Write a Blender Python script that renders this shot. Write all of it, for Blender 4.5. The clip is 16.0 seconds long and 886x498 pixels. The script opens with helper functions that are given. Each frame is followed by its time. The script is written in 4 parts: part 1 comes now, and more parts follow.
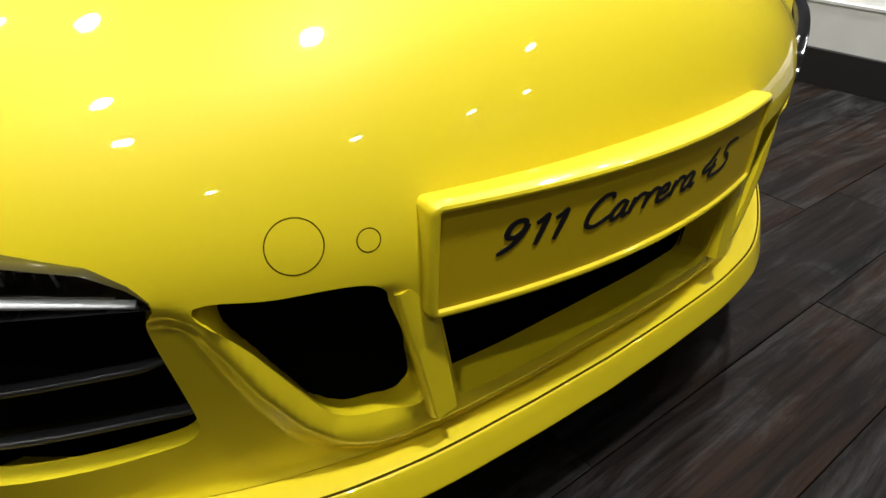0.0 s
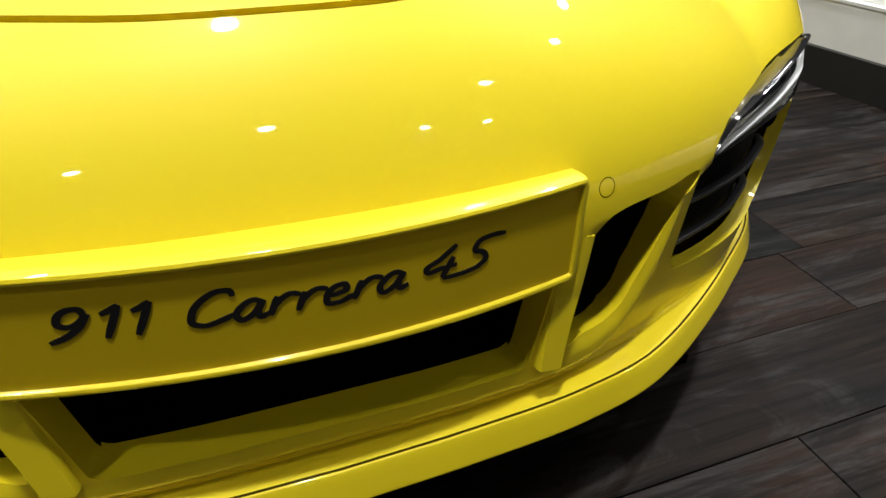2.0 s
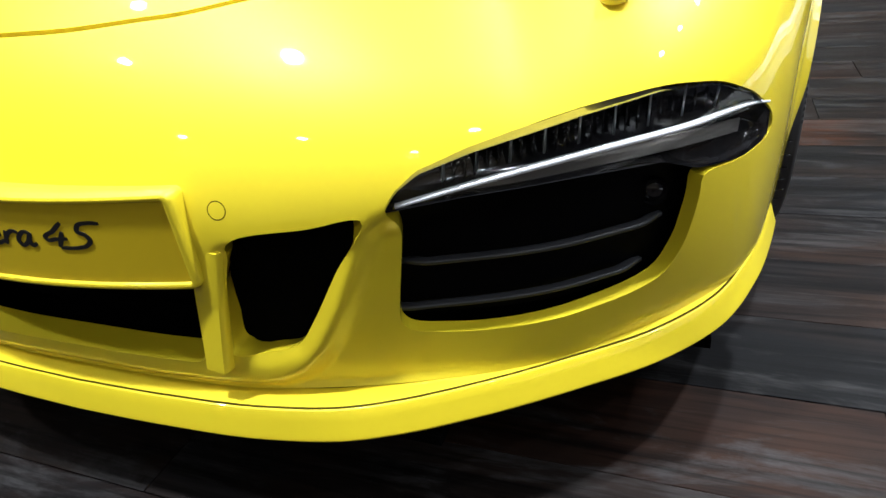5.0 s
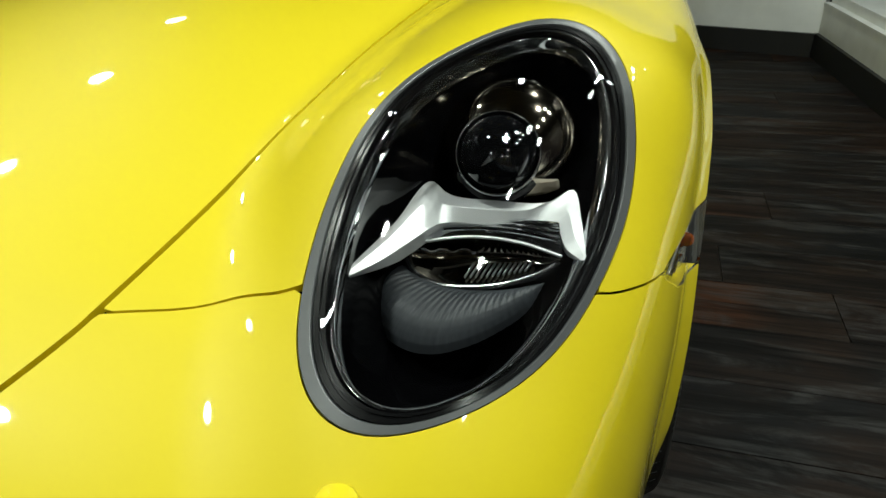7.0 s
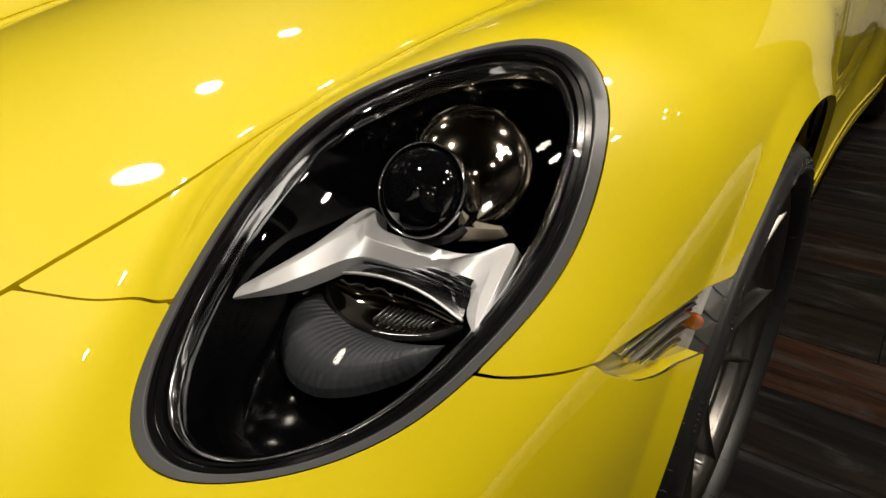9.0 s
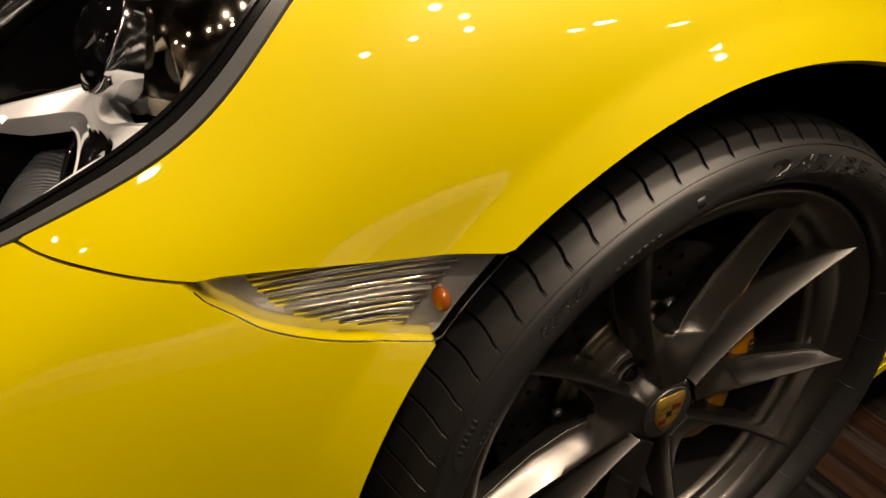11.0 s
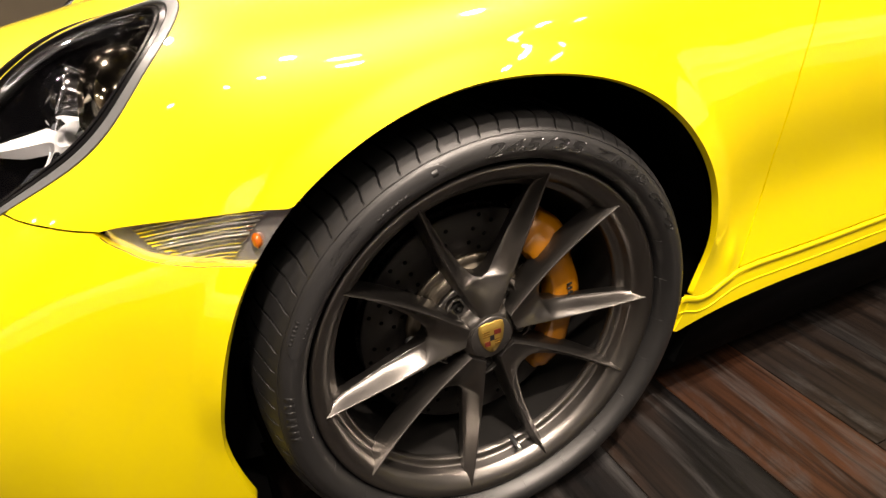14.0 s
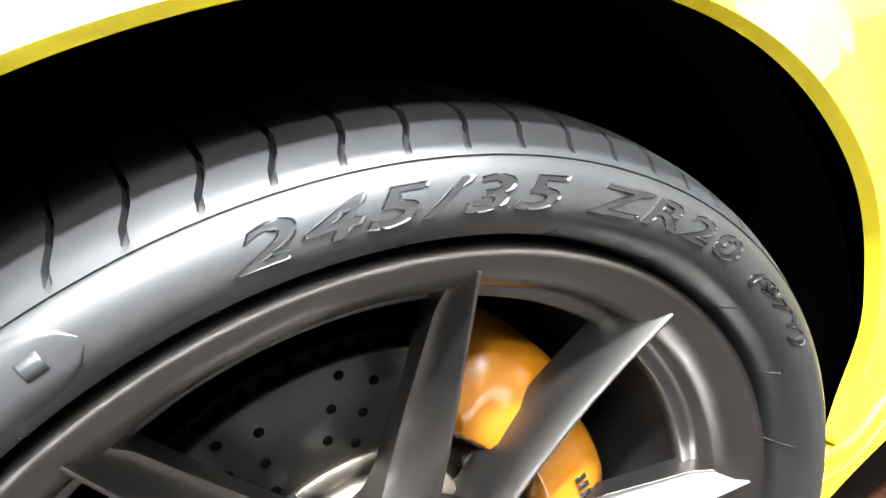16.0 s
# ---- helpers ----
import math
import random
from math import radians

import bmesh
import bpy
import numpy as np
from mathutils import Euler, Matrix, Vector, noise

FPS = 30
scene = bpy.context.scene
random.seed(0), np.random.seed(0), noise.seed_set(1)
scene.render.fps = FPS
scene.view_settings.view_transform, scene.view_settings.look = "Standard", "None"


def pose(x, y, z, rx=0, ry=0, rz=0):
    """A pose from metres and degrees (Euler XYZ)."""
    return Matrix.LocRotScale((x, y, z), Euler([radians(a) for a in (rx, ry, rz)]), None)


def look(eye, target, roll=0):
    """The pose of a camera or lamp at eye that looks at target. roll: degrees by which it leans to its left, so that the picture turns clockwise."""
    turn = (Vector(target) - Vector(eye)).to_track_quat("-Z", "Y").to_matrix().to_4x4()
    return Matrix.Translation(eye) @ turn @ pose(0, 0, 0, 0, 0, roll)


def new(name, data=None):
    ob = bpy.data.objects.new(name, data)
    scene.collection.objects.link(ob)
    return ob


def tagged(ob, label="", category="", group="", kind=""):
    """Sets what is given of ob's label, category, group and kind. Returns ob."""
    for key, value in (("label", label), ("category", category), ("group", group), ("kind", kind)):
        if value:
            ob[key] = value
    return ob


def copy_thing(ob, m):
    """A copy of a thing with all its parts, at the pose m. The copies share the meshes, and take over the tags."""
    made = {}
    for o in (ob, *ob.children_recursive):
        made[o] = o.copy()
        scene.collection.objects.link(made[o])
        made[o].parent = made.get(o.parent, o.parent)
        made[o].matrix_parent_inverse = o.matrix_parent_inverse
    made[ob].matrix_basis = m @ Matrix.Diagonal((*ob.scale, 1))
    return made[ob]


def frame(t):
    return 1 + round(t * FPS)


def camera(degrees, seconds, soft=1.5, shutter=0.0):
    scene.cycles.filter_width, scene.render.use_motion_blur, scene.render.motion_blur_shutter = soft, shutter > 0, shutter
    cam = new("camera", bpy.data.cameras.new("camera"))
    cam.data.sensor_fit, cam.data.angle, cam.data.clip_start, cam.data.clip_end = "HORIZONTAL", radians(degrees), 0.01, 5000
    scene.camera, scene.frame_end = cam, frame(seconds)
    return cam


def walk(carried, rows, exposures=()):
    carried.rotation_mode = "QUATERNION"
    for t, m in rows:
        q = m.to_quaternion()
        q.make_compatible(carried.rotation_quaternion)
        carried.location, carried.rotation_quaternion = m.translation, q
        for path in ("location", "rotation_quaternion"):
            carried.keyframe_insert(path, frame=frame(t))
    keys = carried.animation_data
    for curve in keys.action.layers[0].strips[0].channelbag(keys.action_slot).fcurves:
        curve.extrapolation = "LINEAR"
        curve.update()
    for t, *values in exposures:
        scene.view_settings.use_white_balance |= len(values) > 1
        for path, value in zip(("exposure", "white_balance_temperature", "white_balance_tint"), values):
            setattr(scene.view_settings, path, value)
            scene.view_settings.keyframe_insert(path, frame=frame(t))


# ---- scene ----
cam = camera(70.0, 16.0)
PATH = [
    (0, (-0.531, -1.352, 0.757), (0.51, -0.035, -0.328), 1.6),
    (0.5, (-0.431, -1.37, 0.756), (0.582, -0.028, -0.328), 2.9),
    (1, (-0.312, -1.376, 0.766), (0.552, 0.048, -0.341), 0.2),
    (1.5, (-0.18, -1.398, 0.776), (0.533, 0.093, -0.352), 1.2),
    (2, (-0.045, -1.448, 0.769), (0.527, 0.122, -0.329), 0.3),
    (2.5, (0.103, -1.466, 0.779), (0.482, 0.163, -0.317), -0.8),
    (3, (0.275, -1.476, 0.783), (0.330, 0.215, -0.280), -1.2),
    (3.2, (0.345, -1.482, 0.790), (0.285, 0.210, -0.277), -1.7),
    (5.3, (0.787, -1.41, 0.737), (0.029, 0.155, -0.25), -9.3),
    (5.5, (0.798, -1.371, 0.782), (0.045, 0.191, -0.216), -10.6),
    (6, (0.808, -1.241, 0.871), (0.197, 0.405, -0.087), -6.8),
    (6.5, (0.83, -1.067, 0.934), (0.262, 0.582, -0.045), -3.8),
    (7, (0.837, -0.963, 0.968), (0.286, 0.681, -0.029), -3.3),
    (7.5, (0.854, -0.897, 0.969), (0.275, 0.739, -0.025), -1.2),
    (8, (0.885, -0.87, 0.963), (0.122, 0.702, -0.01), -2.0),
    (8.5, (0.929, -0.841, 0.964), (-0.022, 0.621, -0.013), -3.6),
    (9, (1.013, -0.79, 0.965), (-0.062, 0.57, -0.032), -3.5),
    (9.5, (1.091, -0.683, 0.923), (-0.12, 0.571, -0.057), -4.1),
    (9.7, (1.103, -0.623, 0.899), (-0.129, 0.582, -0.116), -1.5),
    (11.8, (1.357, -0.369, 0.847), (-0.277, 0.238, -0.134), -4.3),
    (12, (1.401, -0.342, 0.865), (-0.232, 0.259, -0.119), -4.7),
    (12.5, (1.476, -0.305, 0.901), (-0.169, 0.332, -0.042), -6.5),
    (13, (1.518, -0.312, 0.911), (-0.138, 0.329, -0.009), -5.4),
    (13.5, (1.552, -0.328, 0.912), (-0.102, 0.297, -0.023), -5.5),
    (14, (1.559, -0.317, 0.907), (-0.081, 0.307, -0.052), -6.9),
    (14.5, (1.454, -0.241, 0.857), (-0.18, 0.395, -0.103), -10.4),
    (15, (1.291, -0.117, 0.801), (-0.363, 0.504, -0.136), -13.6),
    (15.5, (1.178, -0.042, 0.746), (-0.496, 0.577, -0.157), -14.1),
    (16, (1.138, -0.009, 0.724), (-0.552, 0.62, -0.142), -14.6),
]
EXPOSURES = [(0, -.45, 6200, 9), (3.2, -.45, 6200, 9), (5.3, .5, 5500, 10), (5.9, .25, 5500, 5), (7, -1.25, 6100, -7), (8.2, -1.42, 6300, -3), (9, -1.4, 7200, 12), (9.6, -1.3, 8200, 18), (12, -.8, 8800, 20), (12.5, -.05, 8200, 20), (13, .15, 7900, 20), (14, .45, 7700, 19), (14.5, .95, 7500, 17), (15, 1.8, 7200, 15), (15.5, 2.5, 6300, 11), (16, 2.95, 5800, 8)]
walk(cam, [(t, look(eye, target, roll)) for t, eye, target, roll in PATH], EXPOSURES)

# ---- light: a dim hall, its lamps hang under the ceiling ----
world = bpy.data.worlds.new("hall")
scene.world = world
world.use_nodes = True
world.node_tree.nodes["Background"].inputs[0].default_value = (.9, .95, 1, 1)
world.node_tree.nodes["Background"].inputs[1].default_value = .0015


# ---- materials ----
def material(name, color, rough=.5, metal=0.0, coat=0.0, spec=.5):
    m = bpy.data.materials.new(name)
    m.use_nodes = True
    b = m.node_tree.nodes["Principled BSDF"]
    b.inputs["Base Color"].default_value = (*color, 1)
    b.inputs["Roughness"].default_value = rough
    b.inputs["Metallic"].default_value = metal
    b.inputs["Coat Weight"].default_value = coat
    b.inputs["Coat Roughness"].default_value = .03
    b.inputs["Specular IOR Level"].default_value = spec
    return m


def nodes(m):
    return m.node_tree.nodes, m.node_tree.links, m.node_tree.nodes["Principled BSDF"]


def grain(m, scale, depth, distance=.002, stretch=(1, 1, 1), rough=None, tint=None):
    """Fine relief, with a roughness range and a second, large-scale tint."""
    n, l, b = nodes(m)
    co, mp = n.new("ShaderNodeTexCoord"), n.new("ShaderNodeMapping")
    mp.inputs["Scale"].default_value = stretch
    l.new(co.outputs["Object"], mp.inputs[0])
    tx, bump = n.new("ShaderNodeTexNoise"), n.new("ShaderNodeBump")
    tx.inputs["Scale"].default_value, tx.inputs["Detail"].default_value = scale, 5
    l.new(mp.outputs[0], tx.inputs["Vector"])
    bump.inputs["Strength"].default_value, bump.inputs["Distance"].default_value = depth, distance
    l.new(tx.outputs[0], bump.inputs["Height"])
    l.new(bump.outputs[0], b.inputs["Normal"])
    if rough:
        r = n.new("ShaderNodeMapRange")
        r.inputs[3].default_value, r.inputs[4].default_value = rough
        big = n.new("ShaderNodeTexNoise")
        big.inputs["Scale"].default_value = scale * .07
        l.new(mp.outputs[0], big.inputs["Vector"])
        l.new(big.outputs[0], r.inputs[0])
        l.new(r.outputs[0], b.inputs["Roughness"])
    if tint:
        ramp = n.new("ShaderNodeValToRGB")
        for e, c in zip(ramp.color_ramp.elements, tint):
            e.color = (*c, 1)
        ramp.color_ramp.elements[0].position, ramp.color_ramp.elements[1].position = .3, .7
        big2 = n.new("ShaderNodeTexNoise")
        big2.inputs["Scale"].default_value, big2.inputs["Detail"].default_value = scale * .12, 6
        l.new(mp.outputs[0], big2.inputs["Vector"])
        l.new(big2.outputs[0], ramp.inputs[0])
        l.new(ramp.outputs[0], b.inputs["Base Color"])
    return m


def clear(name, color=(1, 1, 1), ior=1.5, rough=.0):
    """Thin clear plastic: lets light through, with gloss by Fresnel."""
    m = bpy.data.materials.new(name)
    m.use_nodes = True
    n, l = m.node_tree.nodes, m.node_tree.links
    n.remove(n["Principled BSDF"])
    t, g, mix, f = (n.new(k) for k in ("ShaderNodeBsdfTransparent", "ShaderNodeBsdfGlossy", "ShaderNodeMixShader", "ShaderNodeFresnel"))
    t.inputs[0].default_value, g.inputs["Roughness"].default_value, f.inputs[0].default_value = (*color, 1), rough, ior
    l.new(f.outputs[0], mix.inputs[0]), l.new(t.outputs[0], mix.inputs[1]), l.new(g.outputs[0], mix.inputs[2])
    l.new(mix.outputs[0], n["Material Output"].inputs[0])
    return m


def glow(name, color, strength):
    m = bpy.data.materials.new(name)
    m.use_nodes = True
    n, l = m.node_tree.nodes, m.node_tree.links
    n.remove(n["Principled BSDF"])
    e = n.new("ShaderNodeEmission")
    e.inputs[0].default_value, e.inputs[1].default_value = (*color, 1), strength
    l.new(e.outputs[0], n["Material Output"].inputs[0])
    return m


PAINT = grain(material("yellow_paint", (.80, .640, .008), .50, 0, 1.0, .38), 900, .02, .0004)
BLACK = grain(material("black_plastic", (.0014, .0014, .0016), .5, 0, 0, .06), 400, .15, .0006, rough=(.35, .6))
# near-black colour that stands for shade in openings, arches, gaps and holes
DARK = material("shade_black", (.0012, .0012, .0012), .9, 0, 0, .03)
GLOSS_BLACK = material("gloss_black", (.008, .008, .009), .12, 0, .6)
GREY_TRIM = grain(material("grey_trim", (.10, .103, .107), .36, .1), 500, .1, .0004)
CHROME = material("chrome", (.75, .76, .78), .08, 1)
SATIN = grain(material("satin_silver", (.62, .64, .66), .32, 1), 300, .05, .0004)
RIM_METAL = grain(material("rim_metal", (.170, .161, .152), .32, 1, .12), 500, .04, .0003, rough=(.31, .38))
RUBBER = grain(material("tyre_rubber", (.008, .008, .0084), .4, 0, 0, .75), 260, .14, .0005, rough=(.42, .55), tint=((.006, .006, .0063), (.010, .010, .0104)))
STEEL = grain(material("brake_steel", (.016, .0145, .0137), .44, .6), 250, .1, .0003, stretch=(1, 6, 6))
CALIPER = material("caliper_yellow", (.30, .110, .0015), .3, 0, .8)
INK = material("black_ink", (.01, .01, .011), .35)
GLASS = clear("lamp_glass")
WALL_PAINT = grain(material("white_wall", (.74, .75, .74), .6), 60, .05, .001, tint=((.70, .71, .70), (.78, .79, .78)))
CEIL = material("dark_ceiling", (.03, .03, .032), .8)
BASE = grain(material("black_base", (.012, .012, .012), .5), 200, .1)
BAR = material("pale_silver", (.84, .86, .88), .35, 0)
BRUSHED = grain(material("brushed_silver", (.74, .75, .77), .36, .4), 400, .05, .0004)
AMBER = material("amber_lens", (.34, .075, .006), .2, 0, .5)
GOLD = material("gold_enamel", (.46, .30, .07), .3, .7)
RED = material("red_enamel", (.16, .012, .010), .35)


# ---- mesh helpers ----
def part(name, data, mat, parent=None, label="", smooth_shade=True, normals=None):
    """Links a bmesh, or vertices and faces, as one mesh object."""
    me = bpy.data.meshes.new(name)
    if isinstance(data, tuple):
        me.from_pydata([tuple(v) for v in data[0]], [], [tuple(int(i) for i in f) for f in data[1]])
    else:
        bmesh.ops.recalc_face_normals(data, faces=data.faces)
        data.to_mesh(me)
        data.free()
    me.materials.append(mat)
    me.polygons.foreach_set("use_smooth", [smooth_shade] * len(me.polygons))
    if normals is not None:
        me.normals_split_custom_set_from_vertices([tuple(v) for v in normals])
    ob = new(name, me)
    if parent is not None:
        ob.parent = parent
    if label:
        tagged(ob, label)
    return ob


def bevelled(ob, width=.002, segments=2, angle=35):
    mod = ob.modifiers.new("bevel", "BEVEL")
    mod.width, mod.segments, mod.limit_method, mod.angle_limit = width, segments, "ANGLE", radians(angle)
    mod.harden_normals = True
    return ob


def box(x0, x1, y0, y1, z0, z1):
    v = [(x, y, z) for x in (x0, x1) for y in (y0, y1) for z in (z0, z1)]
    f = [(0, 1, 3, 2), (4, 6, 7, 5), (0, 4, 5, 1), (2, 3, 7, 6), (0, 2, 6, 4), (1, 5, 7, 3)]
    return v, f


def rows_mesh(rings, closed=True, caps=False, loop=False):
    """A skin over rings of equally many points."""
    r = np.array(rings)
    n, k = r.shape[:2]
    f = []
    for i in range(n if loop else n - 1):
        for j in range(k if closed else k - 1):
            f.append((i * k + j, i * k + (j + 1) % k, (i + 1) % n * k + (j + 1) % k, (i + 1) % n * k + j))
    if caps:
        f += [tuple(range(k - 1, -1, -1)), tuple(range((n - 1) * k, n * k))]
    return r.reshape(-1, 3), f


def lathe(profile, turns=96, axis="x", loop=False):
    """A profile of (along, radius) turned about an axis through the origin."""
    a = np.linspace(0, 2 * np.pi, turns, endpoint=False)
    p = np.array(profile)
    rings = [np.stack([np.full(turns, u), r * np.cos(a), r * np.sin(a)], -1) for u, r in p]
    if axis == "z":
        rings = [q[:, [1, 2, 0]] for q in rings]
    elif axis == "y":
        rings = [q[:, [1, 0, 2]] for q in rings]
    return rows_mesh(rings, True, False, loop)


def joined(*pieces):
    v, f = [], []
    for pv, pf in pieces:
        f += [tuple(i + len(v) for i in face) for face in pf]
        v += [tuple(q) for q in pv]
    return v, f


def closed_curve(pts, n=12):
    """A closed smooth curve through the points."""
    p = np.array(pts, float)
    out = []
    for i in range(len(p)):
        a, b, c, d = p[i - 1], p[i], p[(i + 1) % len(p)], p[(i + 2) % len(p)]
        for t in np.arange(n) / n:
            out.append(.5 * (2 * b + (c - a) * t + (2 * a - 5 * b + 4 * c - d) * t * t + (3 * b - a - 3 * c + d) * t ** 3))
    return np.array(out)


def inside_of(poly, u, v):
    """Distance to a polygon's edge, positive within."""
    p = np.array(poly, float)
    best, odd = np.full(u.shape, 9.0), np.zeros(u.shape, bool)
    for (ax, ay), (bx, by) in zip(p, np.roll(p, -1, 0)):
        ex, ey = bx - ax, by - ay
        t = np.clip(((u - ax) * ex + (v - ay) * ey) / (ex * ex + ey * ey + 1e-12), 0, 1)
        best = np.minimum(best, np.hypot(u - ax - t * ex, v - ay - t * ey))
        odd ^= ((ay > v) != (by > v)) & (u < ex * (v - ay) / (ey + 1e-12) + ax)
    return np.where(odd, best, -best)


def text_mesh(words, size, shear=0.0, extrude=.0, spacing=1.0, weight=.012):
    cu = bpy.data.curves.new("words", "FONT")
    cu.body, cu.size, cu.shear, cu.extrude, cu.space_character = words, size, shear, extrude, spacing
    cu.resolution_u, cu.offset = 5, weight
    ob = bpy.data.objects.new("words", cu)
    me = bpy.data.meshes.new_from_object(ob)
    bm = bmesh.new()
    bm.from_mesh(me)
    bpy.data.objects.remove(ob)
    bpy.data.meshes.remove(me)
    return bm


# ---- the car's skin: plan outline, side lean and top heights, in metres ----
def smooth(pts):
    """A smooth curve through (x, y) knots."""
    k = np.array(pts, float)
    xs, ys = k[:, 0], k[:, 1]
    m = np.gradient(ys, xs)

    def f(x):
        x = np.clip(x, xs[0], xs[-1])
        i = np.clip(np.searchsorted(xs, x) - 1, 0, len(xs) - 2)
        h = xs[i + 1] - xs[i]
        t = (x - xs[i]) / h
        return ((1 + 2 * t) * (1 - t) ** 2 * ys[i] + t * (1 - t) ** 2 * h * m[i]
                + t * t * (3 - 2 * t) * ys[i + 1] + t * t * (t - 1) * h * m[i + 1])
    return f


def outline(pts):
    """A smooth plan curve: functions x(s), y(s) of the way along it, and its length."""
    k = np.array(pts, float)
    s = np.r_[0, np.cumsum(np.hypot(*np.diff(k, axis=0).T))]
    return smooth(np.c_[s, k[:, 0]]), smooth(np.c_[s, k[:, 1]]), s[-1]


def step(x, a, b):
    t = np.clip((x - a) / (b - a), 0, 1)
    return t * t * (3 - 2 * t)


def soft_max(a, b, k):
    h = np.clip(0.5 + 0.5 * (a - b) / k, 0, 1)
    return b + (a - b) * h + k * h * (1 - h)


OX, OY, OLEN = outline([(0, -1.0), (.15, -.998), (.3, -.983), (.45, -.942), (.58, -.887), (.68, -.83), (.77, -.758),
                        (.83, -.675), (.863, -.58), (.886, -.45), (.905, -.33), (.921, -.15), (.928, .0), (.921, .2),
                        (.896, .4), (.879, .6), (.872, 1.0), (.875, 1.5), (.9, 1.95), (.926, 2.4), (.92, 2.8),
                        (.86, 3.15), (.7, 3.4), (.4, 3.5), (0, 3.52)])
HOOD = smooth([(-1.1, .36), (-1.0, .522), (-.94, .603), (-.87, .672), (-.795, .722), (-.664, .766), (-.5, .795), (-.2, .845),
               (.1, .88), (.4, .905), (1.0, .92), (2.4, .93), (3.0, .87), (3.4, .72), (3.6, .5)])
FENDER = smooth([(-1.1, .18), (-.95, .37), (-.85, .495), (-.73, .612), (-.6, .705), (-.45, .790), (-.3, .832), (-.1, .855), (.1, .86),
                 (.4, .86), (1.0, .875), (2.4, .93), (3.0, .87), (3.4, .70), (3.6, .5)])
CROWN = smooth([(-1.1, .46), (-.8, .44), (-.66, .38), (-.2, .26), (.4, .14), (3.6, .1)])
RIDGE = smooth([(-1.1, .62), (-.73, .655), (-.45, .675), (0, .70), (.6, .73), (3.6, .74)])


def top(x, y):
    hood = HOOD(y) - CROWN(y) * x * x
    wing = FENDER(y) - 1.8 * (x - RIDGE(y)) ** 2
    return soft_max(hood, wing, .035)


CREASE = np.array([(-.1, .241), (.27, .240), (.315, .244), (.347, .258), (.381, .294), (.410, .345), (.434, .405), (.448, .440), (.462, .475), (.9, .475), (.9, .05), (-.1, .05)])


DUCT_KNOTS = [(.262, .287), (.275, .35), (.292, .41), (.302, .436), (.330, .446), (.39, .449), (.449, .452), (.411, .395), (.372, .330), (.346, .297), (.306, .285)]


def below_crease(x, z):
    """Distance from the ridge that sweeps round the side duct, positive on its lower, outer side."""
    best = np.full(np.broadcast(x, z).shape, 9.0)
    odd = np.zeros(best.shape, bool)
    for (ax, az), (bx, bz) in zip(CREASE, np.roll(CREASE, -1, 0)):
        ex, ez = bx - ax, bz - az
        t = np.clip(((x - ax) * ex + (z - az) * ez) / (ex * ex + ez * ez), 0, 1)
        best = np.minimum(best, np.hypot(x - ax - t * ex, z - az - t * ez))
        odd ^= ((az > z) != (bz > z)) & (x < ex * (z - az) / (ez + 1e-12) + ax)
    return np.where(odd, best, -best)


def lean(x, y, z):
    """How far the side lies inside the plan outline at a height."""
    front = step(-y, .25, .8)
    up, down = np.maximum(z - .47, 0), np.maximum(.47 - z, 0)
    corner = np.exp(-((x - .78) / .16) ** 2) * front
    e = (.16 + .64 * front) * up ** 2 + (.18 * (1 - front) + .5 * corner) * down ** 2
    # hollow below the ridge that sweeps round the side duct, and the shelf over the lip
    hollow = step(below_crease(x, z), -.008, .026) * (1 - step(x, .47, .66)) * step(-y, .6, .7) * step(-z, -.465, -.42)
    e = e + .02 * hollow * step(z, .20, .235)
    # the side duct's lower and outer edge is rolled inwards
    near = 1 - step(-inside_of(DUCT_KNOTS, x, z), -.006, .028)
    e = e + .008 * near ** 1.4 * step(-y, .6, .7) * step(-z, -.440, -.415) * step(x, .268, .30)
    # the side behind the front wheel is drawn in over the sill
    waist = step(y, .30, .52) * (1 - step(y, 1.5, 1.9))
    e = e + waist * (.029 * np.exp(-((z - .40) / .14) ** 2) - .004)
    e = e - .006 * np.exp(-((y - .462) / .014) ** 2 - ((z - .322) / .03) ** 2) * step(x, .8, .86)
    # flared flange round the front wheel arch
    r = np.hypot(y - .003, z - .338)
    rc = .408 + .028 * step(y, .05, .3) - .006 * step(-y, .15, .35)
    q = np.minimum(rc + .012 - r, .05)
    e = e - .17 * (q + np.sqrt(q * q + .0035 ** 2)) * step(r, rc - .10, rc - .03) * (1 - step(r, rc + .02, rc + .05)) * step(z, .30, .42) * step(x, .8, .88)
    return e


# the lamp stands in a raised wing crest, with a flatter cheek outside and below it: x, y, z, swell
SWELL = ((.62, -.47, .79, .0157), (.79, -.29, .83, .0194), (.84, -.42, .72, -.028), (.80, -.55, .66, -.0284),
         (.75, -.64, .64, -.0139), (.86, -.46, .64, .0209), (.70, -.45, .80, .0042), (.70, -.60, .70, .0092))


def swell(x, y, z):
    return sum(a * np.exp(-((np.abs(x) - cx) ** 2 + (y - cy) ** 2 + (z - cz) ** 2) / .0162) for cx, cy, cz, a in SWELL)


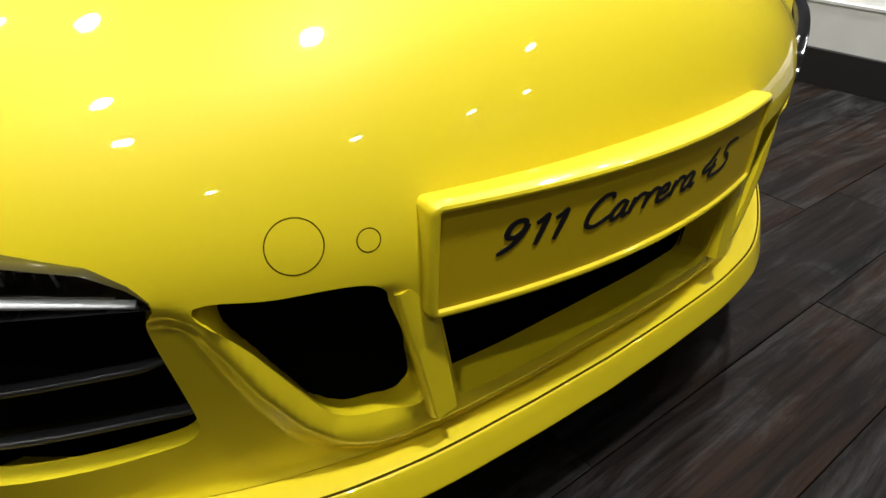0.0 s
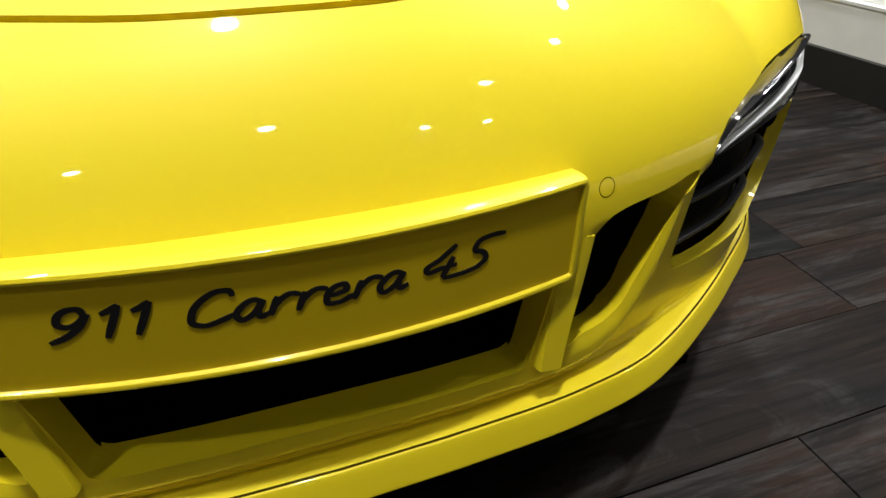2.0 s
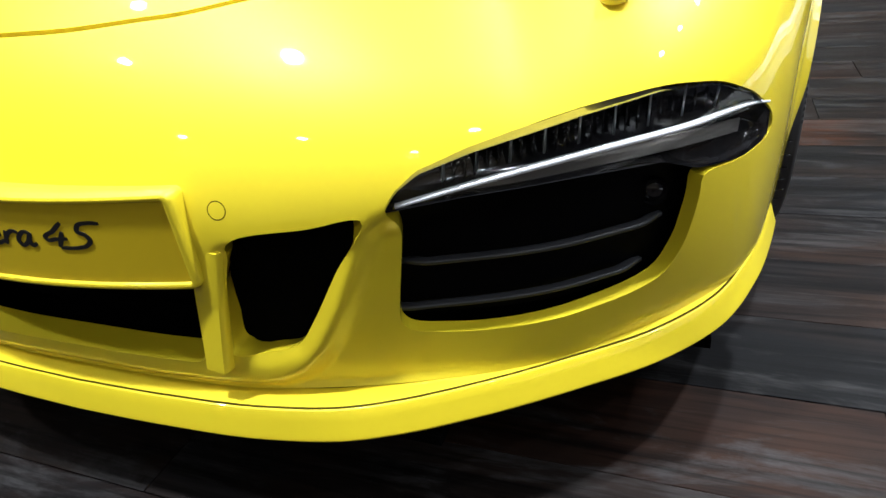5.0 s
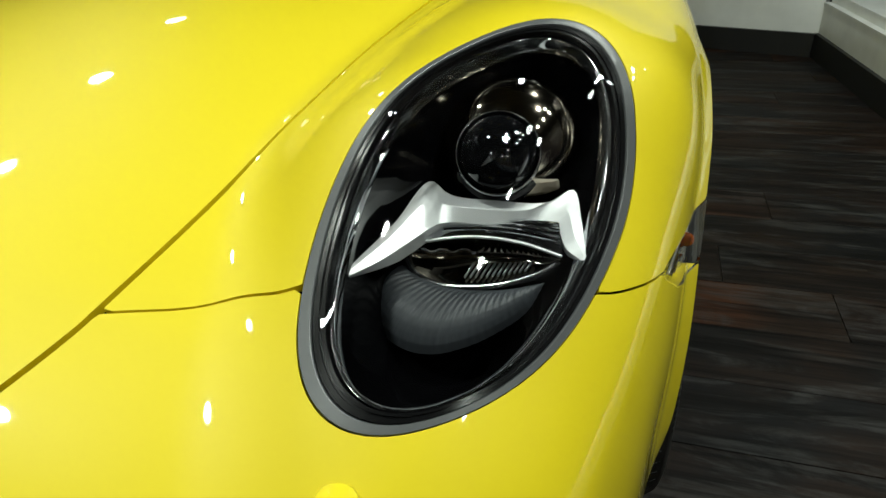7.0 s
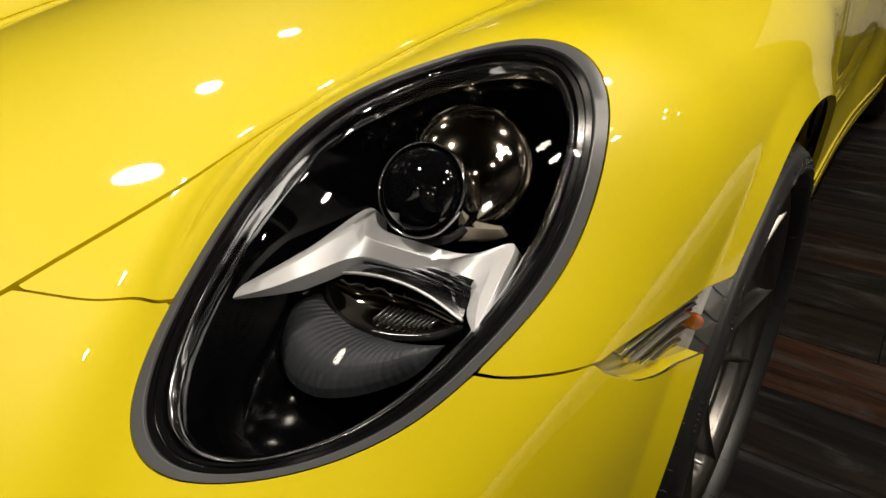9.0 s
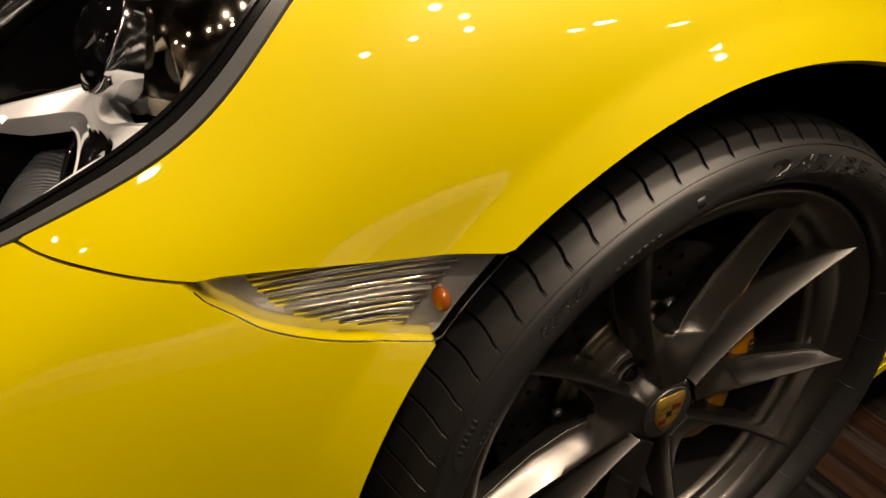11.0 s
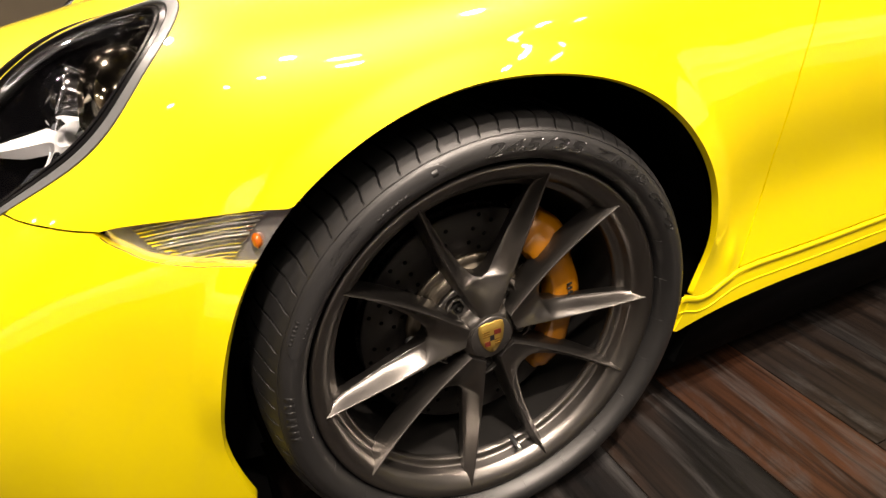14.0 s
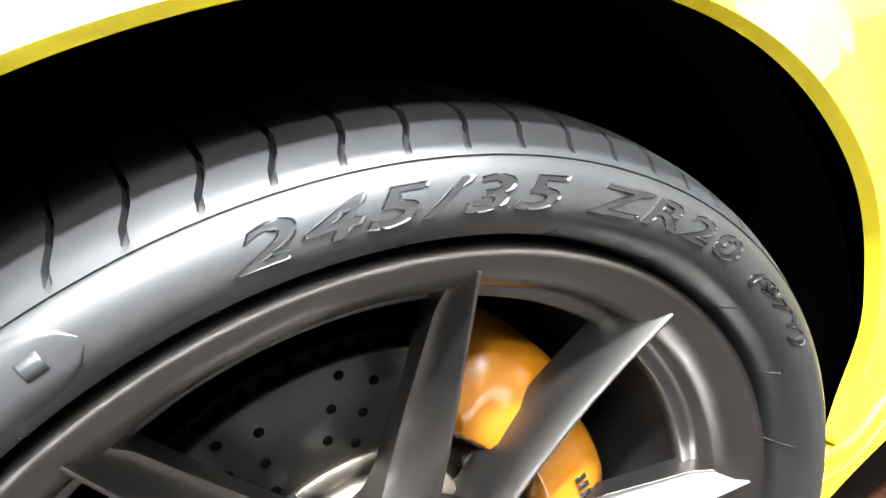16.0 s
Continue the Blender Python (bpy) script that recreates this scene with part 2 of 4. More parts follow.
def skin(s, phi, base=.20):
    """Points of the skin: s along the outline, phi the elevation seen from the car's middle line."""
    ox, oy = OX(s), OY(s)
    ay = 1.25 + (oy - 1.25) * .62
    r0 = np.hypot(ox, oy - ay)
    dx, dy = ox / r0, (oy - ay) / r0
    lo, hi = np.full_like(phi, .05), np.full_like(phi, 1.8)
    for _ in range(34):
        mid = (lo + hi) / 2
        h, z = mid * np.cos(phi), base + mid * np.sin(phi)
        x, y = dx * h, ay + dy * h
        g = soft_max(h - (r0 - lean(ox, oy, z)), (z - top(x, y)) * .9, .07) - swell(x, y, z)
        out = g > 0
        hi, lo = np.where(out, mid, hi), np.where(out, lo, mid)
    return np.stack([dx * lo * np.cos(phi), ay + dy * lo * np.cos(phi), base + lo * np.sin(phi)], -1)

# ---- the skin as one fine net, from which every panel is cut ----
def net():
    s = np.r_[np.linspace(0, 2.45, 330, endpoint=False), np.linspace(2.45, OLEN, 110)]
    phi = np.radians(np.r_[np.linspace(0, 36, 120, endpoint=False), np.linspace(36, 90, 80)])
    S, P = np.meshgrid(s, phi, indexing="ij")
    p = skin(S, P)
    du, dv = np.gradient(p, axis=0), np.gradient(p, axis=1)
    nrm = np.cross(du, dv)
    nrm /= np.linalg.norm(nrm, axis=-1, keepdims=True) + 1e-12
    nrm[:, -1] = (0, 0, 1)
    nrm[0, :, 0] = 0
    nrm /= np.linalg.norm(nrm, axis=-1, keepdims=True) + 1e-12
    n, m = S.shape
    idx = np.arange(n * m).reshape(n, m)
    quads = np.stack([idx[:-1, :-1], idx[1:, :-1], idx[1:, 1:], idx[:-1, 1:]], -1).reshape(-1, 4)
    v, q = p.reshape(-1, 3), nrm.reshape(-1, 3)
    v[np.abs(v[:, 0]) < 1e-6, 0] = 0
    other = np.arange(n * m) + n * m
    other[v[:, 0] == 0] = np.arange(n * m)[v[:, 0] == 0]
    v2 = np.vstack([v, v * (-1, 1, 1)])
    q2 = np.vstack([q, q * (-1, 1, 1)])
    f2 = np.vstack([quads, other[quads][:, ::-1]])
    return v2, q2, f2


NET_V, NET_N, NET_F = net()
AX, NY, NZ = np.abs(NET_V[:, 0]), NET_V[:, 1], NET_V[:, 2]


def cut(g, lift=0.0, rim=.012, side=0):
    """The part of the net where g > 0, its edge turned inwards by rim (a number, or a function of the points)."""
    V, N, keep = NET_V, NET_N, g > 0
    F = NET_F
    if side:
        F = F[(np.sign(V[F][:, :, 0].sum(1)) == side)]
    count = keep[F].sum(1)
    faces = [tuple(f) for f in F[count == 4]]
    verts, norms, cache = [], [], {}

    def crossing(a, b):
        key = (min(a, b), max(a, b))
        if key not in cache:
            t = min(max(g[a] / (g[a] - g[b]), .02), .98)
            cache[key] = len(V) + len(verts)
            verts.append(V[a] + (V[b] - V[a]) * t)
            norms.append(N[a] + (N[b] - N[a]) * t)
        return cache[key]
    for f in F[(count > 0) & (count < 4)]:
        poly = []
        for i in range(4):
            a, b = f[i], f[(i + 1) % 4]
            if keep[a]:
                poly.append(a)
            if keep[a] != keep[b]:
                poly.append(crossing(a, b))
        if len(poly) > 2:
            faces.append(tuple(poly))
    allv = np.vstack([V, verts]) if verts else V
    alln = np.vstack([N, norms]) if verts else N
    used = np.unique(np.concatenate([np.array(f) for f in faces]))
    at = np.full(len(allv), -1)
    at[used] = np.arange(len(used))
    faces = [tuple(at[list(f)]) for f in faces]
    v, n = allv[used], alln[used]
    n = n / np.linalg.norm(n, axis=1, keepdims=True)
    v = v + n * lift
    depth = rim(v) if callable(rim) else np.full(len(v), rim)
    once = {}
    for f in faces:
        for a, b in zip(f, f[1:] + f[:1]):
            if (b, a) in once:
                del once[b, a]
            else:
                once[a, b] = 1
    ev, en, ef, at2 = [], {}, [], {}
    for a, b in once:
        e = v[b] - v[a]
        out = np.cross(e, n[a])
        for k in (a, b):
            if k not in at2:
                at2[k] = len(v) + 2 * len(at2)
                ev += [v[k], v[k] - n[k] * depth[k]]
            en[k] = en.get(k, 0) + out
        ef.append((at2[a], at2[a] + 1, at2[b] + 1, at2[b]))
    rn = []
    for k in at2:
        d = en[k] / (np.linalg.norm(en[k]) + 1e-12)
        rn += [d, d]
    if ev:
        v, n = np.vstack([v, ev]), np.vstack([n, rn])
    return (v, faces + ef), n


def panel(name, g, mat, parent, label="", lift=0.0, rim=.012, side=0):
    data, n = cut(g, lift, rim, side)
    return part(name, data, mat, parent, label, True, n)


# edges of the panels
GAP = .0020
HOOD_EDGE = [(-.2, -.873), (-.1, -.892), (0, -.897), (.1, -.892), (.2, -.873), (.254, -.856), (.32, -.825), (.365, -.802), (.396, -.777), (.419, -.743), (.439, -.688),
             (.450, -.640), (.460, -.570), (.472, -.45), (.487, -.30), (.497, -.17), (.53, .12), (.575, .36), (.56, .40), (.3, .43), (-.2, .43), (-.24, .40), (-.24, -.845)]
hood_in = inside_of(closed_curve(HOOD_EDGE, 8), AX, NY)
nose_seam = smooth([(.40, -.69), (.45, -.658), (.493, -.634), (.537, -.607), (.582, -.603), (.75, -.57)])
side_seam = smooth([(-.56, .70), (-.54, .687), (-.515, .670), (-.477, .657), (-.413, .643), (-.30, .636), (-.20, .628)])
front_of = np.where(NY > -.1, -1.0, np.where(AX < .71, (nose_seam(AX) - NY) * .9, side_seam(NY) - NZ))
EC = (.7165, -.4850, .1064, .2070, -.340)


EI = (.7187, -.4911, .0910, .1807, -.305)


def lamp_out(x, y):
    """1 on the headlamp's outer edge, in plan."""
    du, dv, c, s = x - EC[0], y - EC[1], math.cos(EC[4]), math.sin(EC[4])
    return np.hypot((du * c + dv * s) / EC[2], (-du * s + dv * c) / EC[3])


lamp = np.where(NZ > .5, (lamp_out(AX, NY) - 1) * .13, 9.0)
WHEEL_Y, WHEEL_Z = .003, .338
ARCH = smooth([(-180, .391), (-150, .394), (-100, .394), (-60, .34), (-40, .335), (-18, .347), (-8, .368), (4, .398), (14, .409), (38, .406), (58, .398), (77, .390), (100, .387), (135, .385), (165, .383), (181, .391)])
turn = np.degrees(np.arctan2(NZ - WHEEL_Z, NY - WHEEL_Y))
arch = np.where(NZ < .8, np.hypot(NY - WHEEL_Y, NZ - WHEEL_Z) - ARCH(turn), 9.0)
rear_arch = np.where(NZ < .8, np.hypot(NY - 2.453, NZ - .34) - .385, 9.0)
frontal = np.where(NY < -.5, 0.0, 9.0)
DUCT = closed_curve(DUCT_KNOTS, 6)
MOUTH = [(-.3, .268), (.212, .268), (.222, .275), (.247, .392), (-.3, .392)]
FOG_TOP = [(.470, .459), (.484, .479), (.509, .497), (.561, .512), (.66, .530), (.731, .538), (.782, .529), (.818, .503), (.842, .465), (.842, .440)]
FOG_LOW = [(.813, .432), (.767, .441), (.732, .462), (.657, .466), (.555, .465), (.503, .461)]
INTAKE = [(.497, .462), (.460, .330), (.458, .308), (.470, .293), (.53, .287), (.60, .288), (.70, .297), (.737, .310), (.758, .350), (.769, .404), (.772, .443)]


def rounded(poly, times=2):
    """A polygon with its corners cut off, again and again."""
    p = np.array(poly, float)
    for _ in range(times):
        q = np.roll(p, -1, 0)
        p = np.stack([p * .8 + q * .2, p * .2 + q * .8], 1).reshape(-1, 2)
    return p


fog_poly = rounded(np.vstack([FOG_TOP, FOG_LOW]))
recess_poly = rounded(np.vstack([FOG_TOP, [(.813, .432), (.770, .436)], INTAKE[::-1][1:-1], [(.480, .44)]]))
MARKER = closed_curve([(-.427, .646), (-.408, .620), (-.387, .6055), (-.345, .5895), (-.300, .583), (-.255, .583), (-.20, .60), (-.20, .629), (-.31, .641)], 6)
duct_g = np.where(frontal == 0, -inside_of(DUCT, AX, NZ), 9.0)
mouth_g = np.where(frontal == 0, -inside_of(MOUTH, AX, NZ), 9.0)
fog_in = np.where(frontal == 0, inside_of(fog_poly, AX, NZ), -9.0)
recess_g = np.where(frontal == 0, -inside_of(recess_poly, AX, NZ), 9.0)
marker_in = np.where((AX > .7) & (NY < -.1), inside_of(MARKER, NY, NZ), -9.0)
door_seam = smooth([(.2, .455), (.288, .491), (.352, .518), (.408, .535), (.503, .541), (.609, .553), (.706, .577), (.9, .60)])
door_front = NY - door_seam(NZ)
SILL_RIDGE = smooth([(.30, .300), (.36, .285), (.383, .274), (.417, .270), (.454, .277), (.491, .283), (.535, .282), (.62, .275), (.734, .269), (.857, .267), (2.2, .267)])
sill_top = SILL_RIDGE(NY) + .005
low = NZ - .222


def least(*g):
    return np.minimum.reduce([np.broadcast_to(k, AX.shape) for k in g])


def open_rim(v):
    """Panel edges are deep round the intakes and thin at the joints."""
    return np.where((v[:, 1] < -.5) & (v[:, 2] < .545) & (v[:, 2] > .24), np.where(np.abs(v[:, 0]) > .452, .020, .044), np.where(v[:, 1] > -.5, .016, .010))


# ---- the car ----
car = new("sports_car")
tagged(car, "bright yellow two-door sports car parked on the dark plank floor", "car")
bumper = panel("bumper", least(-hood_in - GAP, front_of - .0011, lamp, arch, duct_g, mouth_g, recess_g, -marker_in - .001, low), PAINT, car, "glossy yellow front bumper with black intakes", rim=open_rim)
panel("hood", hood_in - .0028, PAINT, car, "glossy yellow front hood", rim=.02)
for side in (1, -1):
    panel("fender", least(-hood_in - GAP, -front_of - .0011, lamp, arch, -marker_in - .001, -door_front - GAP, NZ - sill_top - GAP, np.where(AX < .6, .42 - NY, 9)), PAINT, car, "glossy yellow front fender", rim=.010, side=side)
    panel("door", least(door_front - GAP, 1.72 - NY + .1 * (NZ - .5), NZ - sill_top - GAP, AX - .62), PAINT, car, "glossy yellow door", rim=.02, side=side)
    sill = panel("sill", least(sill_top - NZ - GAP, NY - .30, arch, 2.1 - NY, NZ - .226 + .02 * step(NY, .4, .9), rear_arch), PAINT, car, "yellow sill trim", side=side)
panel("rear_body", least(np.maximum(NY - 1.72 - .1 * (NZ - .5) - GAP, np.where(AX < .62, NY - .42 - GAP, -9)), rear_arch, low), PAINT, car, "glossy yellow rear body")

# front lip, swept along the lower outline
LX, LY, LLEN = outline([(0, -1.022), (.15, -1.018), (.3, -1.006), (.40, -.984), (.46, -.958), (.52, -.925), (.64, -.848), (.74, -.772), (.80, -.70), (.845, -.59), (.872, -.47), (.886, -.375)])


def sweep(profile, s0=0.0, s1=LLEN * .965, n=110, rise=0.0):
    """A profile of (outwards, height) along the lip's outline on both sides of the car."""
    s = np.linspace(-s1, s1, 2 * n + 1)
    x, y = np.sign(s) * LX(abs(s)), LY(abs(s))
    tx, ty = np.gradient(x, s), np.gradient(y, s)
    ln = np.hypot(tx, ty)
    nx, ny = ty / ln, -tx / ln
    up = rise * step(np.abs(s) / s1, .3, 1)
    return rows_mesh([[(x[i] + nx[i] * o, y[i] + ny[i] * o, z + up[i]) for o, z in profile] for i in range(len(s))], False)


LIP = [(-.04, .2195), (-.003, .2195), (-.0015, .2190), (-.0005, .2175), (.0036, .205), (.0082, .190), (.0108, .1825), (.0112, .1808), (.0098, .1790), (.004, .1725), (-.003, .1655), (-.0045, .1640), (-.007, .1632), (-.03, .158), (-.14, .155)]
lip = part("front_lip", sweep(LIP, rise=.02), PAINT, car, "yellow front spoiler lip")
JOINT = material("panel_joint", (.06, .042, .002), .9, 0, 0, .05)
part("lip_joint", sweep([(-.006, .2196), (-.0036, .2197), (-.0033, .2201), (-.0036, .2205), (-.006, .2206)], rise=.02), JOINT, lip)
# near-black sheets standing for the shade behind the openings, and the floor pan
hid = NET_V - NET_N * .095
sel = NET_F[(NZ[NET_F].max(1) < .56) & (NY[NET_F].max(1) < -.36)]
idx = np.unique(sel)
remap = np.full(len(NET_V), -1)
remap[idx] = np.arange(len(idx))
part("intake_shade", (hid[idx], remap[sel]), DARK, car, "near-black sheet painted as shade behind the intakes")
# dark shell added so gaps look black: hood seal, elsewhere the gaps' shade
part("under_shell", cut(least(lamp - .012, arch - .03, NZ - .565, .9 - NY, -marker_in - .004), -.0135, .001)[0], DARK, car, "black shell added behind the gaps, as hood seal and shade")
for q in ((-.80, .80, -.70, -.40, .150, .165), (-.50, .50, -.95, -.70, .150, .165), (-.55, .55, -.4, .45, .15, .165), (-.80, .80, .45, 3.3, .12, .135)):
    part("floor_pan", box(*q), DARK, car, "", False)
for side in (1, -1):
    part("rocker", (np.array(box(.78, .845, .34, 2.06, .095, .235)[0]) * (side, 1, 1), box(0, 1, 0, 1, 0, 1)[1]), BLACK, car, "black plastic rocker")
    # wheel housings, coloured near-black for the shade in the arches
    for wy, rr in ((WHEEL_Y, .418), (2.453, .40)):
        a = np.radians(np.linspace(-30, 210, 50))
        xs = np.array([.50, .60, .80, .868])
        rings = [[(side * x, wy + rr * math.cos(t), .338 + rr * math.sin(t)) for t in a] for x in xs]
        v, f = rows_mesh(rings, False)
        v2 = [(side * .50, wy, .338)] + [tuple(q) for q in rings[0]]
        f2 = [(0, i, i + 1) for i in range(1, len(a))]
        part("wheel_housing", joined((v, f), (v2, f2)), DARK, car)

# ---- helpers that lay things on the skin ----
LEFT = np.where(NET_V[:, 0] > -1e-6)[0]


def on_skin(x, y, z=None):
    """The net's point and normal nearest to a place, in plan or in space."""
    d = np.hypot(NET_V[LEFT, 0] - abs(x), NET_V[LEFT, 1] - y) + (0 if z is None else abs(NET_V[LEFT, 2] - z))
    if z is None:
        d = d + np.where(NET_V[LEFT, 2] < .5, 9, 0)
    k = LEFT[d.argmin()]
    p, n = NET_V[k].copy(), NET_N[k].copy()
    if z is None:
        p = np.array([abs(x), y, p[2] - (n[0] * (abs(x) - p[0]) + n[1] * (y - p[1])) / max(n[2], .2)])
    else:
        q = np.array([abs(x), y, z])
        p = q - n * float((q - p) @ n)
    if x < 0:
        p[0], n[0] = -p[0], -n[0]
    return Vector(p), Vector(n)


S_FRONT = np.linspace(0, 1.45, 600)


def front_point(x, z, off=0.0):
    """A point of the front face at a width and height, moved outwards by off."""
    s = np.interp(abs(x), OX(S_FRONT), S_FRONT)
    ox, oy = float(OX(s)), float(OY(s))
    ay = 1.25 + (oy - 1.25) * .62
    r0 = math.hypot(ox, oy - ay)
    e = float(lean(np.array(ox), np.array(oy), np.array(z)))
    k = (r0 - e + off) / r0
    return Vector((math.copysign(ox * k, x), ay + (oy - ay) * k, z))


def ribbon(path, widths, thick, up=None):
    """A bar of changing width along 3D points; up: the way its width runs."""
    rings = []
    p = [Vector(q) for q in path]
    for i, q in enumerate(p):
        t = (p[min(i + 1, len(p) - 1)] - p[max(i - 1, 0)]).normalized()
        u = Vector(up[i] if isinstance(up, list) else up or (0, 0, 1))
        u = (u - t * u.dot(t)).normalized()
        o = t.cross(u)
        w, h = (widths[i] if isinstance(widths, list) else widths) / 2, (thick[i] if isinstance(thick, list) else thick) / 2
        rings.append([q + u * w * a + o * h * b for a, b in ((-1, -.5), (-.8, -1), (.8, -1), (1, -.5), (1, .5), (.8, 1), (-.8, 1), (-1, .5))])
    return rows_mesh(rings, True, True)


def fine(path, n=8):
    """Points along a smooth open curve through the given ones."""
    p = np.array([tuple(q) for q in path])
    s = np.r_[0, np.cumsum(np.linalg.norm(np.diff(p, axis=0), axis=1))]
    q = np.linspace(0, s[-1], n * (len(p) - 1) + 1)
    return [Vector(v) for v in np.stack([smooth(np.c_[s, p[:, k]])(q) for k in range(3)], -1)]


def disc_on(x, y, z, r, lift=.0004, dome=.0):
    """A round plate lying on the skin."""
    c, n = on_skin(x, y, z)
    m = n.to_track_quat("Z", "Y").to_matrix()
    rings, norms = [], []
    for k, h in ((1, 0), (.97, lift), (.6, lift + dome * .6), (.02, lift + dome)):
        ring = []
        for a in range(40):
            q = c + m @ Vector((math.cos(a * math.pi / 20) * r * k, math.sin(a * math.pi / 20) * r * k, 0))
            p2, n2 = on_skin(q.x, q.y, q.z)
            q = q - n2 * (q - p2).dot(n2)
            ring.append(q + n2 * h)
            norms.append(n2)
        rings.append(ring)
    return rows_mesh(rings, True, False), norms


def ring_on(x, y, z, r, w=.0011):
    c, n = on_skin(x, y, z)
    m = n.to_track_quat("Z", "Y").to_matrix()
    rings = []
    for a in range(48):
        t = a * math.pi / 24
        ring = []
        for k in range(6):
            b = k * math.pi / 3
            rr = r + w / 2 * math.cos(b)
            q = c + m @ Vector((math.cos(t) * rr, math.sin(t) * rr, 0))
            p2, n2 = on_skin(q.x, q.y, q.z)
            q = q - n2 * (q - p2).dot(n2)
            ring.append(q + n2 * (w * .35 * math.sin(b)))
        rings.append(ring)
    return rows_mesh(rings, True, False, True)



# ---- bumper fittings ----
flat, across = disc_on(-.3635, -.947, .4855, .0226)
tow = part("tow_hook_cover", flat, PAINT, car, "round yellow tow hook cover", normals=across)
part("cover_joint", ring_on(-.3635, -.947, .4855, .0232), JOINT, tow)
for x, z in ((.302, .477), (-.311, .486)):
    flat, across = disc_on(x, -.985, z, .0096)
    sensor = part("parking_sensor", flat, PAINT, car, "round yellow parking sensor", normals=across)
    part("sensor_joint", ring_on(x, -.985, z, .0101), JOINT, sensor)
for x in (.671, -.671):
    c, n = on_skin(x, -.718)
    rings = []
    for i in range(9):
        t = i / 8 * math.pi / 2
        rings.append([c + Vector((math.cos(a) * .0165 * math.cos(t), -.003 + math.sin(a) * .013 * math.cos(t) - .004 * math.sin(t), .0)) + n * (.011 * math.sin(t)) - Vector((0, 0, 1)) * (.006 * math.sin(a) * -1 * (1 - math.sin(t))) for a in np.linspace(0, 2 * math.pi, 24, endpoint=False)])
    part("washer_cap", rows_mesh(rings, True, True), PAINT, car, "small yellow headlamp washer cap")

# ---- dark intakes ----
SLAT = material("slat_grey", (.035, .036, .039), .35, 0, 0, .5)
SMOKE = material("smoked_silver", (.42, .40, .37), .22, .5)
for sx in (1, -1):
    rows = [[front_point(sx * x, z, -.034) for z in np.linspace(.296, .475, 8)] for x in np.linspace(.44, .80, 24)]
    grille = part("intake_grille", rows_mesh(rows, False), BLACK, car, "black plastic intake grille with two slats")
    for z0, z1, x0, x1 in ((.373, .380, .484, .752), (.312, .322, .456, .736)):
        pts = [front_point(sx * x, z0 + (z1 - z0) * (x - x0) / (x1 - x0), -.024 - .01 * (k in (0, 11))) for k, x in enumerate(np.linspace(x0, x1, 12))]
        part("slat", ribbon(fine(pts, 3), .0055, .012), SLAT, grille)
    c = front_point(sx * .742, .415, -.030)
    v, f = lathe([(-.006, .016), (.004, .016), (.004, .0125), (-.004, .0115), (-.004, .001)], 24, "y")
    part("sensor_eye", ([Vector(q) * 1.0 + c for q in v], f), GLOSS_BLACK, grille)
    # duct beside the number plate: a plain sheet coloured as its inner shade
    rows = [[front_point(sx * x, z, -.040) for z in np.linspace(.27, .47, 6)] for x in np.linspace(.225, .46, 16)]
    part("duct_shade", rows_mesh(rows, False), DARK, car)
    # day light bar in the fog lamp
    fog_side = panel("fog_lamp", fog_in - .0012, GLASS, car, "clear fog lamp lens with a silver light bar", rim=.006, side=sx, lift=-.001)
    fog_side.visible_shadow = False
    rows = []
    ends = np.linspace(.474, .8385, 60)
    for x in ends:
        hi = np.interp(x, [p[0] for p in FOG_TOP[:-1]], [p[1] for p in FOG_TOP[:-1]]) - .001
        lo = np.interp(x, [.468, .503, .555, .657, .732, .767, .813, .846], [.458, .462, .4655, .466, .462, .442, .433, .441])
        rows.append([front_point(sx * x, lo + (hi - lo) * t, o) for t, o in ((0, -.0016), (.03, -.0016 if x in (ends[0], ends[-1]) else -.022), (.5, -.0016 if x in (ends[0], ends[-1]) else -.034), (.97, -.0016 if x in (ends[0], ends[-1]) else -.026), (1, -.0016))])
    part("lamp_housing", rows_mesh(rows, False), GLOSS_BLACK, fog_side)
    bar = [(.484, .463), (.557, .476), (.658, .488), (.757, .492), (.825, .488), (.838, .480)]
    part("light_bar", ribbon(fine([front_point(sx * x, z, -.007) for x, z in bar], 6), [.0035 + .0025 * math.sin(math.pi * min(1, i / 26)) for i in range(31)], .008), BAR, fog_side, "silver light bar")
    low_bar = [(.500, .4635), (.557, .4705), (.658, .4765), (.757, .4745), (.815, .466)]
    part("reflector", ribbon(fine([front_point(sx * x, z - .001, -.017) for x, z in low_bar], 6), [.004 + .013 * min(1, i / 8) for i in range(25)], .004), SMOKE, fog_side)
    for k in range(26):
        x = .535 + k * .0108
        z0, z1 = np.interp(x, [b[0] for b in bar], [b[1] for b in bar]) + .005, np.interp(x, [p[0] for p in FOG_TOP[:-1]], [p[1] for p in FOG_TOP[:-1]]) - .003
        if z1 - z0 > .008:
            part("rib", ribbon([front_point(sx * x, z0, -.024), front_point(sx * (x + .003), z1, -.022)], .0022, .006, (1, 0, 0)), GLOSS_BLACK if k % 3 else SATIN, fog_side)

# struts between the mouth and the side ducts
for sx in (1, -1):
    pts = [front_point(sx * .274, .428, -.008), front_point(sx * .264, .375, -.004), front_point(sx * .253, .320, -.001), front_point(sx * .244, .268, .003)]
    blade = part("strut", ribbon(fine(pts, 5), [.040 - .0006 * i for i in range(16)], [.014 + .0006 * i for i in range(16)], (1, 0, 0)), PAINT, car, "flat yellow intake strut")
    blade.data.set_sharp_from_angle(angle=radians(50))

# ---- show plate with the model's name ----
PLATE_Z0, PLATE_Z1, PLATE_W = .387, .507, .266


